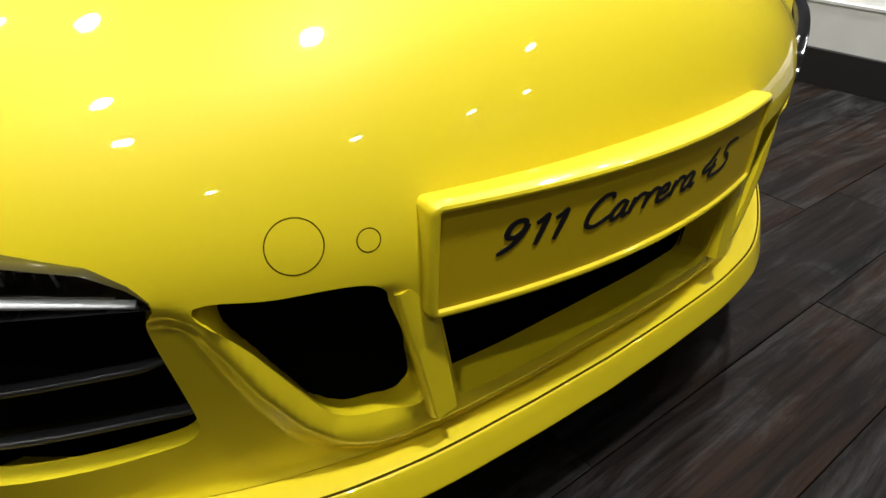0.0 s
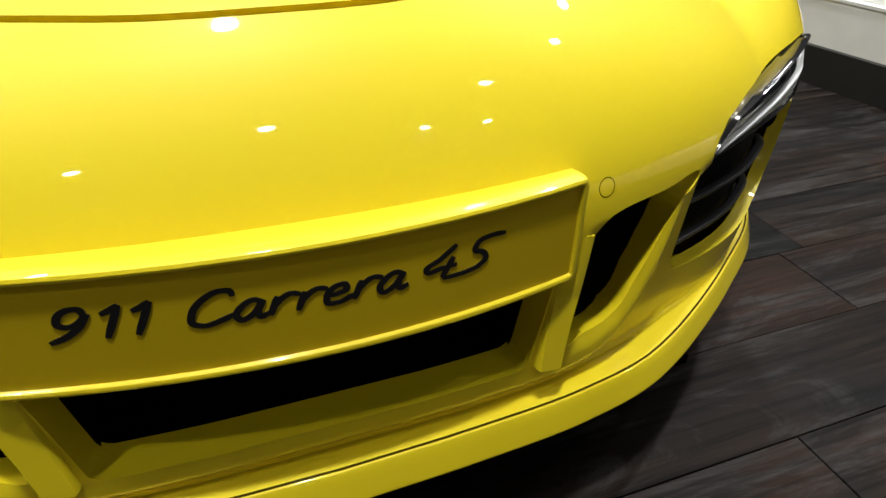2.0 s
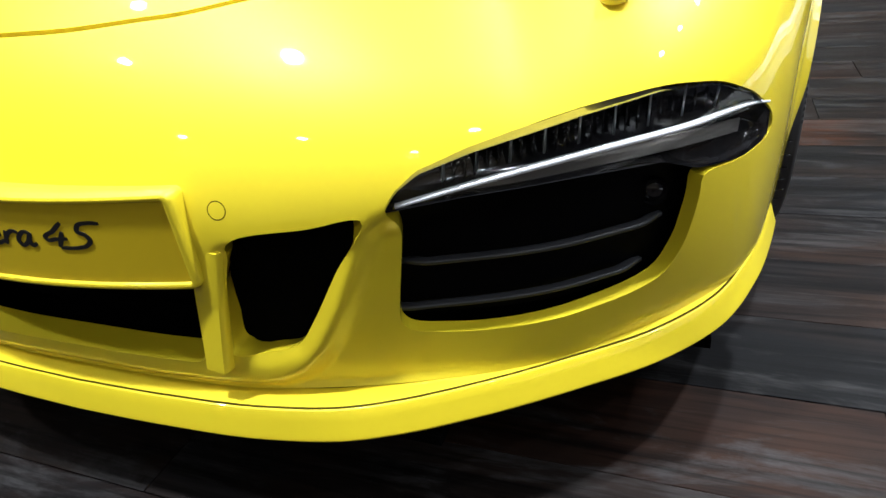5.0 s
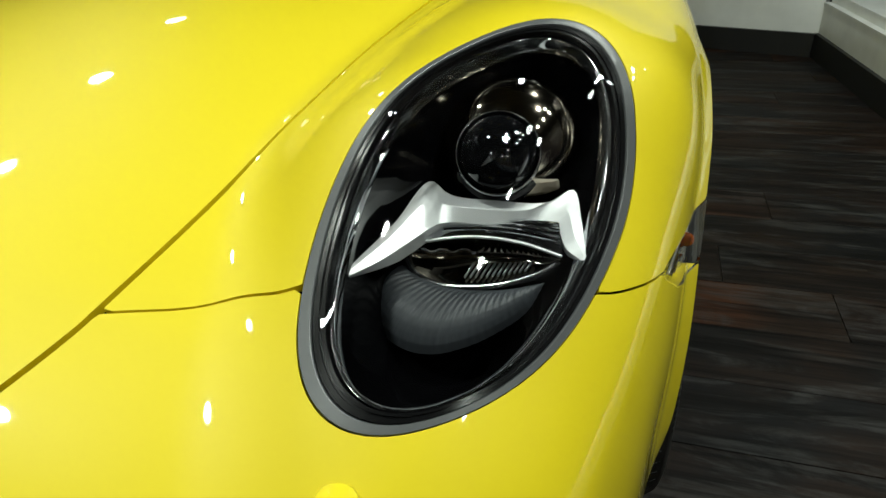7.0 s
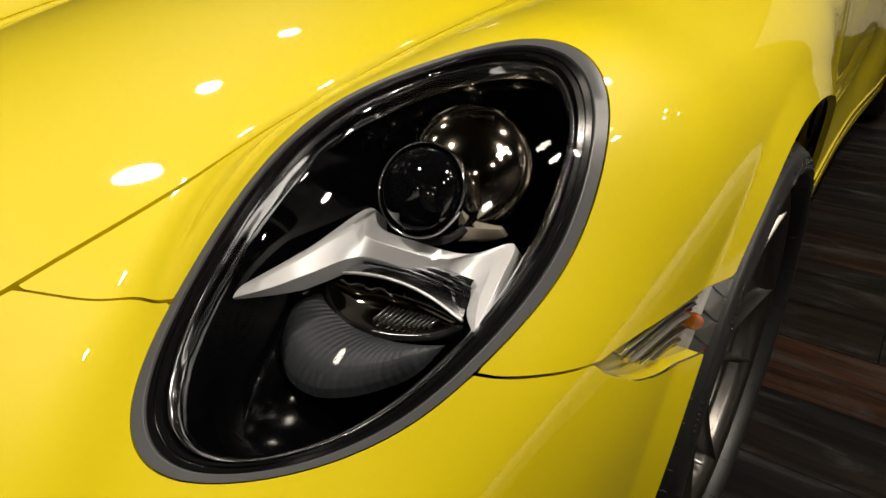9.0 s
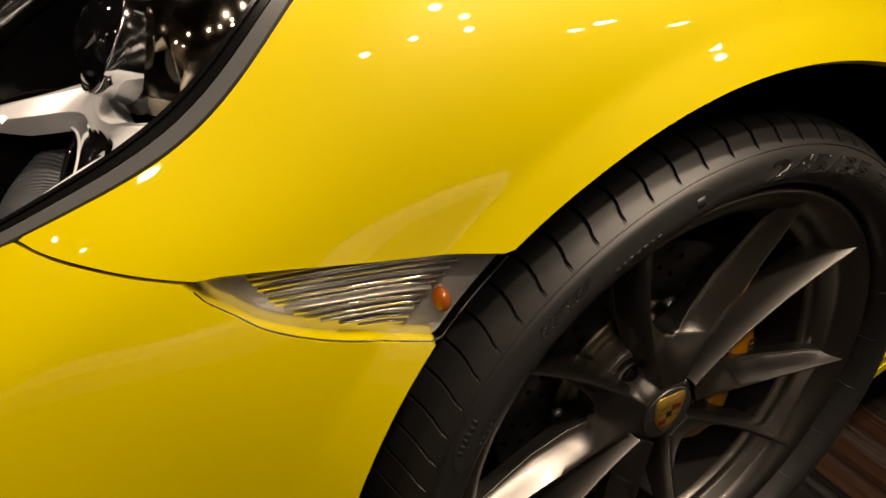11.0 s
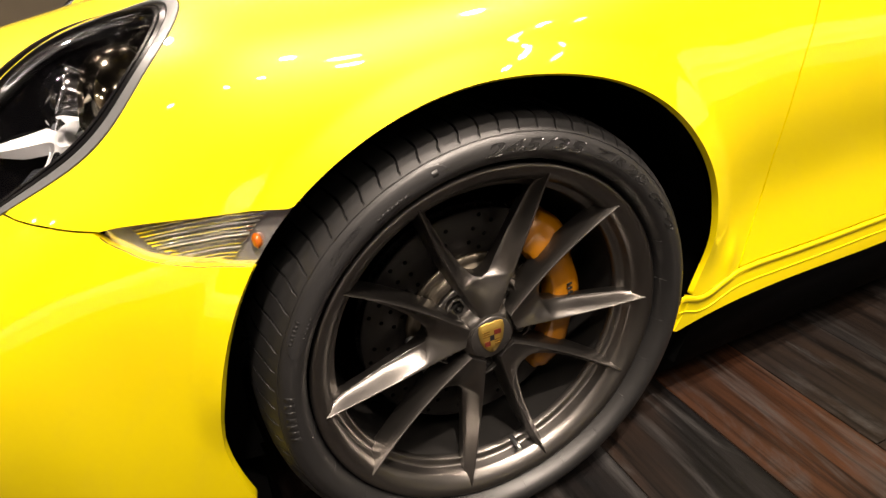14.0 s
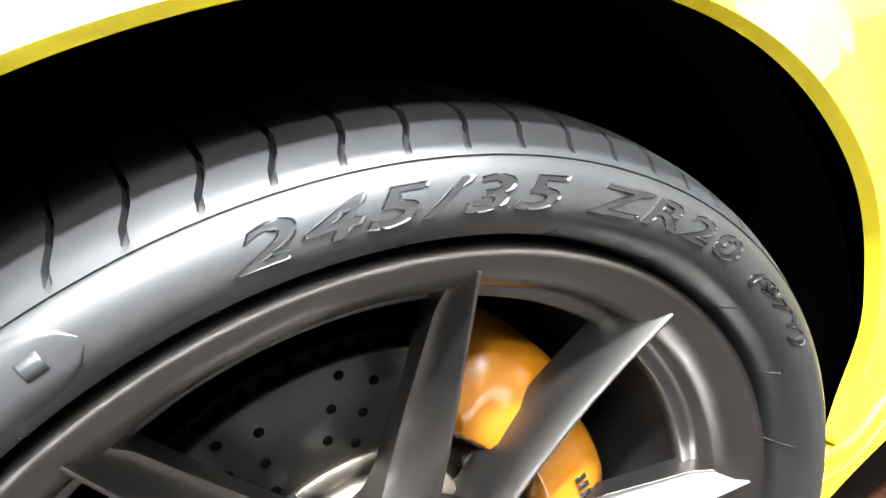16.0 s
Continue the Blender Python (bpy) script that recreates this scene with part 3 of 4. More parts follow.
def plate_y(x):
    return -1.034 + .48 * x * x


# yellow darkened in colour, as the upright plate face gets less light
PLATE_DIMMED = grain(material("dimmed_plate_yellow", (.62, .45, .006), .38, 0, 0, .3), 500, .03, .0003)
plate = new("show_plate")
tagged(plate, "yellow display plate with black model lettering, fixed to the bumper", "plate")


def plate_loop(inset, depth, n=160, corner=.011):
    w, z0, z1, r = PLATE_W - inset, PLATE_Z0 + inset, PLATE_Z1 - inset, max(corner - inset, .002)
    pts = []
    for cx, cz, a0 in ((w - r, z1 - r, 0), (-w + r, z1 - r, 90), (-w + r, z0 + r, 180), (w - r, z0 + r, 270)):
        for a in range(0, 91, 15):
            t = radians(a0 + a)
            pts.append((cx + r * math.cos(t), cz + r * math.sin(t)))
    full = []
    for (xa, za), (xb, zb) in zip(pts, pts[1:] + pts[:1]):
        k = 20 if abs(xa - xb) > .3 else 1
        full += [(xa + (xb - xa) * i / k, za + (zb - za) * i / k) for i in range(k)]
    return [Vector((x, plate_y(x) + depth, z)) for x, z in full]


rim_rings = [plate_loop(.007, .052), plate_loop(.001, .014), plate_loop(.0006, .006), plate_loop(.0025, .0014), plate_loop(.0055, 0), plate_loop(.0085, .0006), plate_loop(.0098, .0024), plate_loop(.0104, .0075)]
bevelled(part("plate_frame", rows_mesh(rim_rings), PAINT, plate, "raised yellow frame"), .0005, 1)
rows = [[(x, plate_y(x) + .0046, z) for z in np.linspace(PLATE_Z0 + .008, PLATE_Z1 - .008, 4)] for x in np.linspace(-PLATE_W + .008, PLATE_W - .008, 48)]
part("plate_face", rows_mesh(rows, False), PLATE_DIMMED, plate, "satin yellow printed face, darkened for its weaker light")


# the script letters as pen strokes: advance, then each stroke's points, one unit high
GLYPHS = {
    "9": (.92, [(.66, .74), (.52, .96), (.26, .98), (.08, .78), (.12, .54), (.36, .46), (.60, .62), (.67, .82), (.60, .48), (.38, .18), (.02, -.02)]),
    "1": (.66, [(.06, .76), (.24, .86), (.40, 1.0)], [(.40, 1.0), (.36, .5), (.32, .0)]),
    "C": (1.30, [(1.12, .80), (1.02, .95), (.72, 1.0), (.30, .82), (.06, .46), (.12, .12), (.44, .0), (.86, .07), (1.25, .22)]),
    "a": (.98, [(.72, .50), (.46, .58), (.14, .42), (.04, .15), (.20, .0), (.48, .10), (.74, .54)], [(.74, .54), (.67, .16), (.76, .02), (1.02, .10)]),
    "r": (.82, [(.16, .56), (.12, .28), (.08, .0)], [(.11, .24), (.28, .46), (.54, .58), (.86, .52)]),
    "e": (.92, [(.06, .28), (.42, .30), (.66, .40), (.56, .55), (.28, .54), (.07, .28), (.16, .04), (.44, .0), (.96, .16)]),
    "4": (.94, [(.66, 1.0), (.34, .66), (.02, .34), (.04, .32), (.46, .33), (.90, .34)], [(.70, .62), (.64, .3), (.58, .0)]),
    "S": (1.25, [(1.22, .97), (.78, 1.0), (.40, .88), (.38, .66), (.70, .50), (.86, .30), (.72, .08), (.40, -.01), (-.32, -.03)]),
}


def plate_words(words, x0, x1, base, height, pen=.0056, slant=.34):
    """Strokes of a broad pen, laid a hair proud of the plate."""
    strokes, at = [], 0.0
    for w in words:
        glyph = GLYPHS[w]
        strokes += [[(at + u + slant * v, v) for u, v in line] for line in glyph[1:]]
        at += glyph[0]
    lo, hi = min(u for k in strokes for u, _ in k), max(u for k in strokes for u, _ in k)
    pieces = []
    for line in strokes:
        path = fine([(x0 + (u - lo) / (hi - lo) * (x1 - x0), 0, base + v * height) for u, v in line], 6)
        rings = []
        for i, q in enumerate(path):
            d = (path[min(i + 1, len(path) - 1)] - path[max(i - 1, 0)]).normalized()
            end = min(i, len(path) - 1 - i)
            half = pen / 2 * (.72 + .28 * min(1, end / 3)) * (.80 + .28 * abs(d.z))
            o = Vector((-d.z, 0, d.x)) * half
            rings.append([Vector((p.x, plate_y(p.x) + h, p.z)) for p, h in ((q - o, .0046), (q - o, .0038), (q + o, .0038), (q + o, .0046))])
        pieces.append(rows_mesh(rings, True, True))
    return joined(*pieces)


part("lettering", plate_words("911", -.200, -.124, .4425, .030), INK, plate, "black slanted model lettering", False)
part("lettering", plate_words("Carrera", -.098, .077, .4425, .031), INK, plate, "black slanted model lettering", False)
part("lettering", plate_words("4S", .094, .172, .4425, .031), INK, plate, "black slanted model lettering", False)
plate.matrix_world = Matrix.Translation((0, 0, .0015)) @ Matrix.Translation((0, 0, .447)) @ Matrix.Rotation(radians(.75), 4, "Y") @ Matrix.Translation((0, 0, -.447))

# crest on the hood: a small shield of plain coloured fields
c, n = on_skin(0, -.792)
cm = Matrix.Translation(c + n * .002) @ n.to_track_quat("Z", "Y").to_matrix().to_4x4()
SHIELD = closed_curve([(-.024, .030), (0, .033), (.024, .030), (.023, -.002), (.012, -.024), (0, -.033), (-.012, -.024), (-.023, -.002)], 4)
crest = new("crest_badge")
tagged(crest, "small gold shield badge with red and black fields on the hood", "badge")


def shield(k, z0, z1):
    return rows_mesh([[cm @ Vector((x * k * s, y * k * s, z)) for x, y in SHIELD] for s, z in ((1.02, z0), (1, z1), (.5, z1 + .0006), (.01, z1 + .0008))], True)


part("badge_body", shield(1, -.004, .002), GOLD, crest)
for x0, x1, y0, y1, mat in ((-.018, -.002, .002, .024, RED), (.002, .018, .002, .024, INK), (-.015, -.002, -.022, -.002, INK), (.002, .015, -.022, -.002, RED)):
    v, f = box(x0, x1, y0, y1, .0022, .0034)
    part("badge_field", ([cm @ Vector(q) for q in v], f), mat, crest, "", False)

# ---- headlamps ----
BOWL = material("bowl_black", (.0016, .0016, .002), .07, 0, 0, .22)
HOOD_CHROME = grain(material("smoked_chrome", (.52, .46, .37), .07, 1), 60, .05, .0006)
RIBBED = material("ribbed_grey", (.034, .038, .045), .5)
SEAL = material("seal_black", (.004, .004, .0045), .2, 0, 0, .4)
LENS = material("lens_glass", (.0025, .0025, .003), .02, 0, 1.0)
SMOKED = material("smoked_reflector", (.16, .145, .12), .06, 1)


def lamp_xy(r, a):
    # the ring is wider on its outer and rear side: two ellipses, blended
    k = min(max((r - .924) / .076, 0), 1)
    q = min(r, .924) / .924
    cx, cy, ra, rb, tilt = (i * (1 - k) + o * k for i, o in zip(EI, EC))
    u, w = ra * q * math.cos(a), rb * q * math.sin(a)
    return cx + u * math.cos(tilt) - w * math.sin(tilt), cy + u * math.sin(tilt) + w * math.cos(tilt)


def headlamp():
    ob = new("headlamp")
    tagged(ob, "oval headlamp under clear glass with black bowl and grey ring", "headlamp", "headlamps")
    turns = np.linspace(0, 2 * math.pi, 120, endpoint=False)

    def skin_rings(steps):
        return rows_mesh([[p + n * h for p, n in (on_skin(*lamp_xy(r, a)) for a in turns)] for r, h in steps])
    ring = part("trim_ring", skin_rings([(.996, -.014), (.996, -.0004), (.994, .0006), (.966, .0006), (.964, .0001), (.961, -.006)]), GREY_TRIM, ob, "satin grey trim ring")
    ring.data.set_sharp_from_angle(angle=radians(35))
    seal = part("gasket", skin_rings([(.961, -.008), (.959, -.0010), (.944, -.0010), (.943, -.0024), (.938, -.0024), (.937, -.0008), (.927, -.0008), (.924, -.014)]), SEAL, ob)
    seal.data.set_sharp_from_angle(angle=radians(35))
    # the glass follows one even curve through the opening
    here = LEFT[(lamp_out(NET_V[LEFT, 0], NET_V[LEFT, 1]) < 1.03) & (NET_V[LEFT, 2] > .55)]
    powers = [(i, k) for i in range(5) for k in range(5 - i)]
    du, dv = NET_V[here, 0] - EC[0], NET_V[here, 1] - EC[1]
    even = np.linalg.lstsq(np.stack([du ** i * dv ** k for i, k in powers], -1), NET_V[here, 2], rcond=None)[0]

    def glass_point(r, a, h):
        x, y = lamp_xy(r, a)
        return Vector((x, y, h + sum(w * (x - EC[0]) ** i * (y - EC[1]) ** k for w, (i, k) in zip(even, powers))))
    part("glass", rows_mesh([[glass_point(r, a, .0005 + .012 * (1 - (r / .938) ** 2)) for a in turns] for r in (.938, .914, .88, .84, .78, .70, .6, .5, .4, .3, .2, .1, .004)]), GLASS, ob, "clear domed lens").visible_shadow = False
    edge = [[on_skin(*lamp_xy(r, a)) for a in turns] for r in (.918, .903)]
    part("chrome_liner", rows_mesh([[p - n * .006 for p, n in edge[0]], [p - n * .008 for p, n in edge[1]], [p - n * .022 for p, n in edge[1]]]), CHROME, ob, "thin chrome liner")
    rings = [[p - n * .016 for p, n in edge[0]]]
    for r in (.88, .85, .79, .70, .6, .48, .35, .2, .05):
        ring = []
        for a in turns:
            x, y = lamp_xy(r, a)
            p, n = on_skin(x, y)
            d = .04 + .115 * (1 - (r / .89) ** 2) ** .5
            ring.append(Vector((x, y, p.z)) + Vector((-.05, .35, -1)).normalized() * d)
        rings.append(ring)
    part("bowl", rows_mesh(rings, True, False), BOWL, ob, "deep black bowl")
    # projector with its lens and reflector hood
    c, ax = Vector((.719, -.440, .757)), Vector((.12, -.84, .53)).normalized()
    rot = ax.to_track_quat("X", "Z").to_matrix()

    def turned(profile, cc=c, n=48):
        v, f = lathe(profile, n, "x")
        return [cc + rot @ Vector(q) for q in v], f
    part("lens_ring", turned([(-.024, .0375), (-.003, .0385), (.003, .0385), (.0048, .0377), (.003, .0362), (-.012, .0355)]), CHROME, ob, "chrome lens ring")
    part("projector_lens", turned([(.024 * math.sin(t) - .004, .0358 * math.cos(t)) for t in np.linspace(0, 1.56, 14)]), LENS, ob, "dark bulging projector lens")
    part("projector_hood", turned([(-.022, .0375), (-.026, .0420), (-.060, .0440), (-.085, .043)]), GLOSS_BLACK, ob, "black projector barrel")
    side = ax.cross(Vector((0, 0, 1))).normalized()
    mid = c - ax * .066 + side.cross(ax) * .020 + Vector((.008, 0, 0))
    dome = []
    for t in np.linspace(.02, math.pi / 2, 14):
        dome.append([mid + ax * (.058 * math.cos(t)) + (side * math.cos(u) + side.cross(ax) * math.sin(u)) * (.069 * math.sin(t)) for u in np.linspace(0, 2 * math.pi, 40, endpoint=False)])
    part("reflector_dome", rows_mesh(dome), HOOD_CHROME, ob, "smoked chrome reflector dome")
    # silver bracket
    upper = fine([(.614, -.568, .693), (.635, -.497, .706), (.652, -.428, .719), (.672, -.446, .716), (.718, -.450, .715), (.766, -.440, .713), (.784, -.409, .713), (.797, -.451, .703), (.806, -.494, .692)], 5)
    lower = fine([(.616, -.570, .690), (.637, -.540, .692), (.652, -.511, .695), (.672, -.476, .699), (.721, -.466, .698), (.765, -.455, .698), (.776, -.460, .695), (.789, -.484, .690), (.804, -.498, .688)], 5)
    rings = []
    for i, (a, b) in enumerate(zip(upper, lower)):
        thin = min(1, .10 + i / 9, .25 + (len(upper) - 1 - i) / 7)
        mid = (a + b) / 2 + Vector((0, -.002, .004)) * thin
        rings.append([a, mid, b, b + Vector((0, .012, -.016)) * thin, a + Vector((0, .012, -.016)) * thin])
    bevelled(part("bracket", rows_mesh(rings, True, True), BRUSHED, ob, "brushed silver bracket"), .001, 2, 25)
    # lower reflector: stepped chrome bands over a smoked bowl with small fins
    upper = fine([(.655, -.470, .692), (.674, -.458, .700), (.707, -.456, .702), (.746, -.455, .7025), (.778, -.456, .702)], 8)
    lower = fine([(.638, -.4847, .6753), (.669, -.4775, .6825), (.705, -.473, .687), (.748, -.474, .686), (.785, -.480, .680)], 8)
    lift = Vector((0, -.62, .45))
    for q0, q1, h in ((.02, .19, .0035), (.21, .37, .0045), (.39, .55, .0050), (.57, 1, .0055)):
        rows = [[a.lerp(b, q0) + lift * (h - .0035), a.lerp(b, (q0 + q1) / 2) + lift * h, a.lerp(b, q1) + lift * (h + .0010), a.lerp(b, q1) + lift * (h - .004)] for a, b in zip(upper, lower)]
        step_part = part("reflector_step", rows_mesh(rows, False), CHROME, ob)
        step_part.data.set_sharp_from_angle(angle=radians(40))
    part("reflector_lip", ribbon([b + lift * .0055 for b in lower], .0026, .0022, (0, -.5, .85)), BRUSHED, ob, "silver edge of the reflector")
    base = fine([(.636, -.4803, .672), (.648, -.4924, .657), (.6685, -.498, .650), (.704, -.498, .650), (.742, -.4925, .657), (.768, -.485, .666), (.783, -.478, .675)], 8)
    base = [Vector(q) for q in zip(*[np.interp(np.linspace(0, 1, len(lower)), np.linspace(0, 1, len(base)), [w[k] for w in base]) for k in range(3)])]
    rows = [[a.lerp(b, q) + Vector((0, .72, -.25)) * (.026 * math.sin(math.pi * q) * math.sin(math.pi * min(max(i / 32, .06), .94))) for q in np.linspace(0, 1, 9)] for i, (a, b) in enumerate(zip(lower, base))]
    part("low_lens", rows_mesh(rows, False), SMOKED, ob, "smoked lower reflector")
    for i in range(12):
        a, b = rows[15 + i][5], rows[15 + i][7]
        part("fin", ribbon([a + Vector((0, -.003, .002)), b + Vector((-.004, -.003, .002))], .0012, .003, (1, 0, 0)), SATIN, ob)
    # wavy ribbon added in place of the zigzag reflections inside the bowl
    wave = [rows[k][3 + (k // 2) % 2].lerp(rows[k][2], .4) + Vector((0, -.004, .002)) for k in range(4, 16)]
    part("zigzag_glint", ribbon(wave, .007, .002, (0, -.4, .9)), CHROME, ob, "wavy chrome band added for the zigzag reflections")
    part("lens_seal", ribbon([b + Vector((0, -.001, -.0015)) for b in base], .006, .006, (0, -.7, .7)), GLOSS_BLACK, ob)
    # ribbed grey apron under it
    over = fine([(.632, -.4863, .6586), (.654, -.494, .6533), (.680, -.5004, .6487), (.7153, -.501, .6483), (.7476, -.4957, .652), (.7717, -.4887, .6569)], 24)
    under = fine([(.632, -.4863, .6586), (.6228, -.5095, .6424), (.6229, -.5284, .6291), (.6352, -.5446, .6178), (.6598, -.554, .6112), (.6848, -.5541, .6111), (.7109, -.546, .6168), (.7391, -.5305, .6277), (.7598, -.5135, .6396), (.7717, -.4887, .6569)], 24)
    under = [Vector(q) for q in zip(*[np.interp(np.linspace(0, 1, len(over)), np.linspace(0, 1, len(under)), [w[k] for w in under]) for k in range(3)])]
    rows = [[a.lerp(b, q) + Vector((-.004, -.011, .012)) * math.sin(q * math.pi) ** .7 * min(1, i / 16, (len(over) - 1 - i) / 16) + Vector((0, -.0004, .0005)) * (i // 2 % 2) for q in np.linspace(0, 1, 10)] for i, (a, b) in enumerate(zip(over, under))]
    part("apron", rows_mesh(rows, False), RIBBED, ob, "ribbed dark grey apron", False)
    return ob


lamp_left = headlamp()
lamp_right = copy_thing(lamp_left, Matrix.Identity(4))
lamp_right.scale = (-1, 1, 1)

# ---- side markers in front of the wheels ----
REFLECTOR = grain(material("lamp_reflector", (.62, .61, .59), .16, .8), 90, .25, .001)
for sx in (1, -1):
    mark = panel("side_marker", least(marker_in, arch), GLASS, car, "clear side marker lamp with an amber bulb", .001, .003, sx)
    mark.visible_shadow = False
    panel("marker_housing", least(marker_in + .002, arch - .001), REFLECTOR, mark, "", -.016, .0005, sx)
    for k in range(13):
        z = .589 + .0044 * k
        y0 = np.interp(z, [.583, .5895, .6055, .620, .646], [-.306, -.340, -.383, -.402, -.420]) + .010
        y1 = -math.sqrt(max(.385 ** 2 - (z - .338) ** 2, .01)) - .022
        if y1 - y0 < .03:
            continue
        pts = [on_skin(sx * .9, y, z - .06 * (y + .33)) for y in np.linspace(y0, y1, 8)]
        part("marker_rib", ribbon([p - n * (.013 if k % 2 else .0115) for p, n in pts], .0020, .004), CHROME if k % 3 else SMOKE, mark)
    p, n = on_skin(sx * .91, -.286, .606)
    v, f = lathe([(.006 * math.sin(t), .009 * math.cos(t)) for t in np.linspace(-1.5, 1.5, 9)], 16, "y")
    part("bulb", ([p - n * .0125 + Vector(q) for q in v], f), AMBER, mark, "amber bulb")

# sill: a raised bead along its top and a thin step below it
for sx in (1, -1):
    ys = np.r_[np.linspace(.338, .62, 42), np.linspace(.65, 2.05, 30)]
    pts = [on_skin(sx * .88, y, float(SILL_RIDGE(y))) for y in ys]
    part("sill_bead", ribbon([p + n * .0003 for p, n in pts], .011, [.0015 + .0045 * min(1, i / 8) for i in range(len(pts))]), PAINT, car, "raised yellow bead along the sill")
    pts = [on_skin(sx * .88, y, float(SILL_RIDGE(y)) - .030 + .004 * step(y, .55, .36)) for y in ys]
    part("sill_step", ribbon([p + n * .0001 for p, n in pts], .003, .002), PAINT, car)

# ---- wheels ----
def polar(x, r, a):
    """Wheel space: x outwards, a in degrees from the rear, counter-clockwise from outside."""
    return Vector((x, r * math.cos(radians(a)), r * math.sin(radians(a))))


TYRE = [(-.100, .2700), (-.120, .290), (-.124, .308), (-.112, .328), (-.080, .3375), (-.03, .3400), (.02, .3402), (.055, .3396), (.080, .3375), (.097, .3340), (.108, .3300), (.1160, .3258), (.1218, .3218), (.1248, .3198), (.1242, .3190), (.1262, .3182),
        (.1305, .3120), (.1332, .3050), (.1338, .2985), (.1315, .2920), (.1250, .2862), (.1160, .2820), (.106, .2795), (.096, .2770)]


def sidewall(r):
    """How far out the sidewall stands at a radius."""
    return float(np.interp(r, [.277, .2795, .282, .2862, .292, .2985, .305, .312, .3182], [.096, .106, .116, .125, .1315, .1338, .1332, .1305, .1262]))


def tyre_mesh():
    """The tyre's round, its shoulder cut by hooked grooves."""
    pitch, cols = 76, (0, .02, .095, .115, .27, .42, .57, .72, .86)
    rings = []
    for k, (x, r) in enumerate(TYRE):
        hook = float(np.interp(x, [.0, .05, .080, .097, .108, .116, .126], [.42, .24, .12, .08, .16, .30, .38])) if x > 0 else .42
        deep = .0065 if 5 <= k <= 9 else {10: .0055, 11: .0030}.get(k, 0)
        ring = []
        for i in range(pitch):
            for j, u in enumerate(cols):
                a = 2 * math.pi * (i + u + hook) / pitch
                q = r - (deep if j in (1, 2) else 0)
                ring.append((x, q * math.cos(a), q * math.sin(a)))
        rings.append(ring)
    return rows_mesh(rings)


def round_words(words, a0, a1, r0, r1, x=.1165, raise_by=.0014):
    """Raised letters round the sidewall, from angle a0 to a1 (clockwise), between two radii."""
    bm = text_mesh(words, 1.0, .34, .0, 1.14, .03)
    # cut across, so that tall strokes follow the bulge of the sidewall
    ys = [v.co.y for v in bm.verts]
    for y in np.linspace(min(ys), max(ys), 8)[1:-1]:
        bmesh.ops.bisect_plane(bm, geom=bm.verts[:] + bm.edges[:] + bm.faces[:], plane_co=(0, y + .0013, 0), plane_no=(0, 1, 0))
    ext = bmesh.ops.extrude_face_region(bm, geom=bm.faces[:])
    faces = [q for q in ext["geom"] if isinstance(q, bmesh.types.BMFace)]
    topv = {v for v in ext["geom"] if isinstance(v, bmesh.types.BMVert)}
    bmesh.ops.inset_region(bm, faces=faces, thickness=.022, use_even_offset=True)
    sunk = {v for q in faces for v in q.verts}
    xs, ys = [v.co.x for v in bm.verts], [v.co.y for v in bm.verts]
    lo, hi, yl, yh = min(xs), max(xs), min(ys), max(ys)
    for v in bm.verts:
        a = a0 + (a1 - a0) * (v.co.x - lo) / (hi - lo)
        r = r0 + (r1 - r0) * (v.co.y - yl) / (yh - yl)
        xx = sidewall(r) + (raise_by * .45 if v in sunk else raise_by if v in topv else -.002)
        v.co = polar(xx, r, a)
    return bm


def spoke(mid):
    """A forked spoke: two arms with sharp outer ridges, whose sloping inner faces meet in a smooth cup at the hub."""
    along, across = polar(0, 1, mid), polar(0, 1, mid + 90)
    ps = np.r_[np.linspace(.040, .094, 10), np.linspace(.097, .112, 9), np.linspace(.118, .2452, 22)]
    halves = []
    for side in (1, -1):
        rings = []
        for p in ps:
            t = (p - .040) / .2035
            ridge = .0140 + .388 * (p - .040) + .005 * math.sin(math.pi * t)
            wide = float(np.interp(p, [.097, .100, .104, .112, .130, .16, .19, .22, .2435], [.0395, .0320, .0288, .0258, .0222, .0175, .0140, .0108, .0080]))
            inner = max(ridge - wide, 0.0) if p > .097 else 0.0
            x = .0855 + .0245 * t ** 1.7
            fall = float(np.interp(p, [.04, .06, .075, .088, .097, .106, .120, .16, .22, .2435], [.001, .004, .008, .013, .018, .023, .027, .029, .022, .011]))
            back = .050 - .012 * t
            ring = [(ridge + .0065, -back), (ridge + .0045, -.016), (ridge + .0016, -.0025), (ridge, 0), (ridge - .0016, -.0002)]
            for q in (.14, .3, .48, .66, .84, 1.0):
                ring.append((ridge - .0016 + (inner - ridge + .0016) * q, -.0004 - fall * math.sin(q * math.pi / 2) ** 1.15))
            ring += [(inner, -fall - .006 if inner > 0 else -fall - .001), (inner, -back)]
            rings.append([along * p + across * (side * c) + Vector((x + d, 0, 0)) for c, d in ring])
        v, f = rows_mesh(rings, True, True)
        halves.append((v, [q[::-1] for q in f] if side < 0 else f))
    v, f = joined(*halves)
    bm = bmesh.new()
    me = bpy.data.meshes.new("fork")
    me.from_pydata([tuple(q) for q in v], [], f)
    bm.from_mesh(me)
    bpy.data.meshes.remove(me)
    bmesh.ops.remove_doubles(bm, verts=bm.verts, dist=.00005)
    # no wall is left inside, where the two halves meet
    inner = [q for q in bm.faces if all(abs(v.co.dot(across)) < 2e-5 for v in q.verts)]
    bmesh.ops.delete(bm, geom=inner, context="FACES")
    return bm


# rim metal in a darker colour, for the shade inside the wheel
SHADED_BARREL = grain(material("shaded_barrel_metal", (.03, .029, .028), .5, .7), 300, .05, .0003)
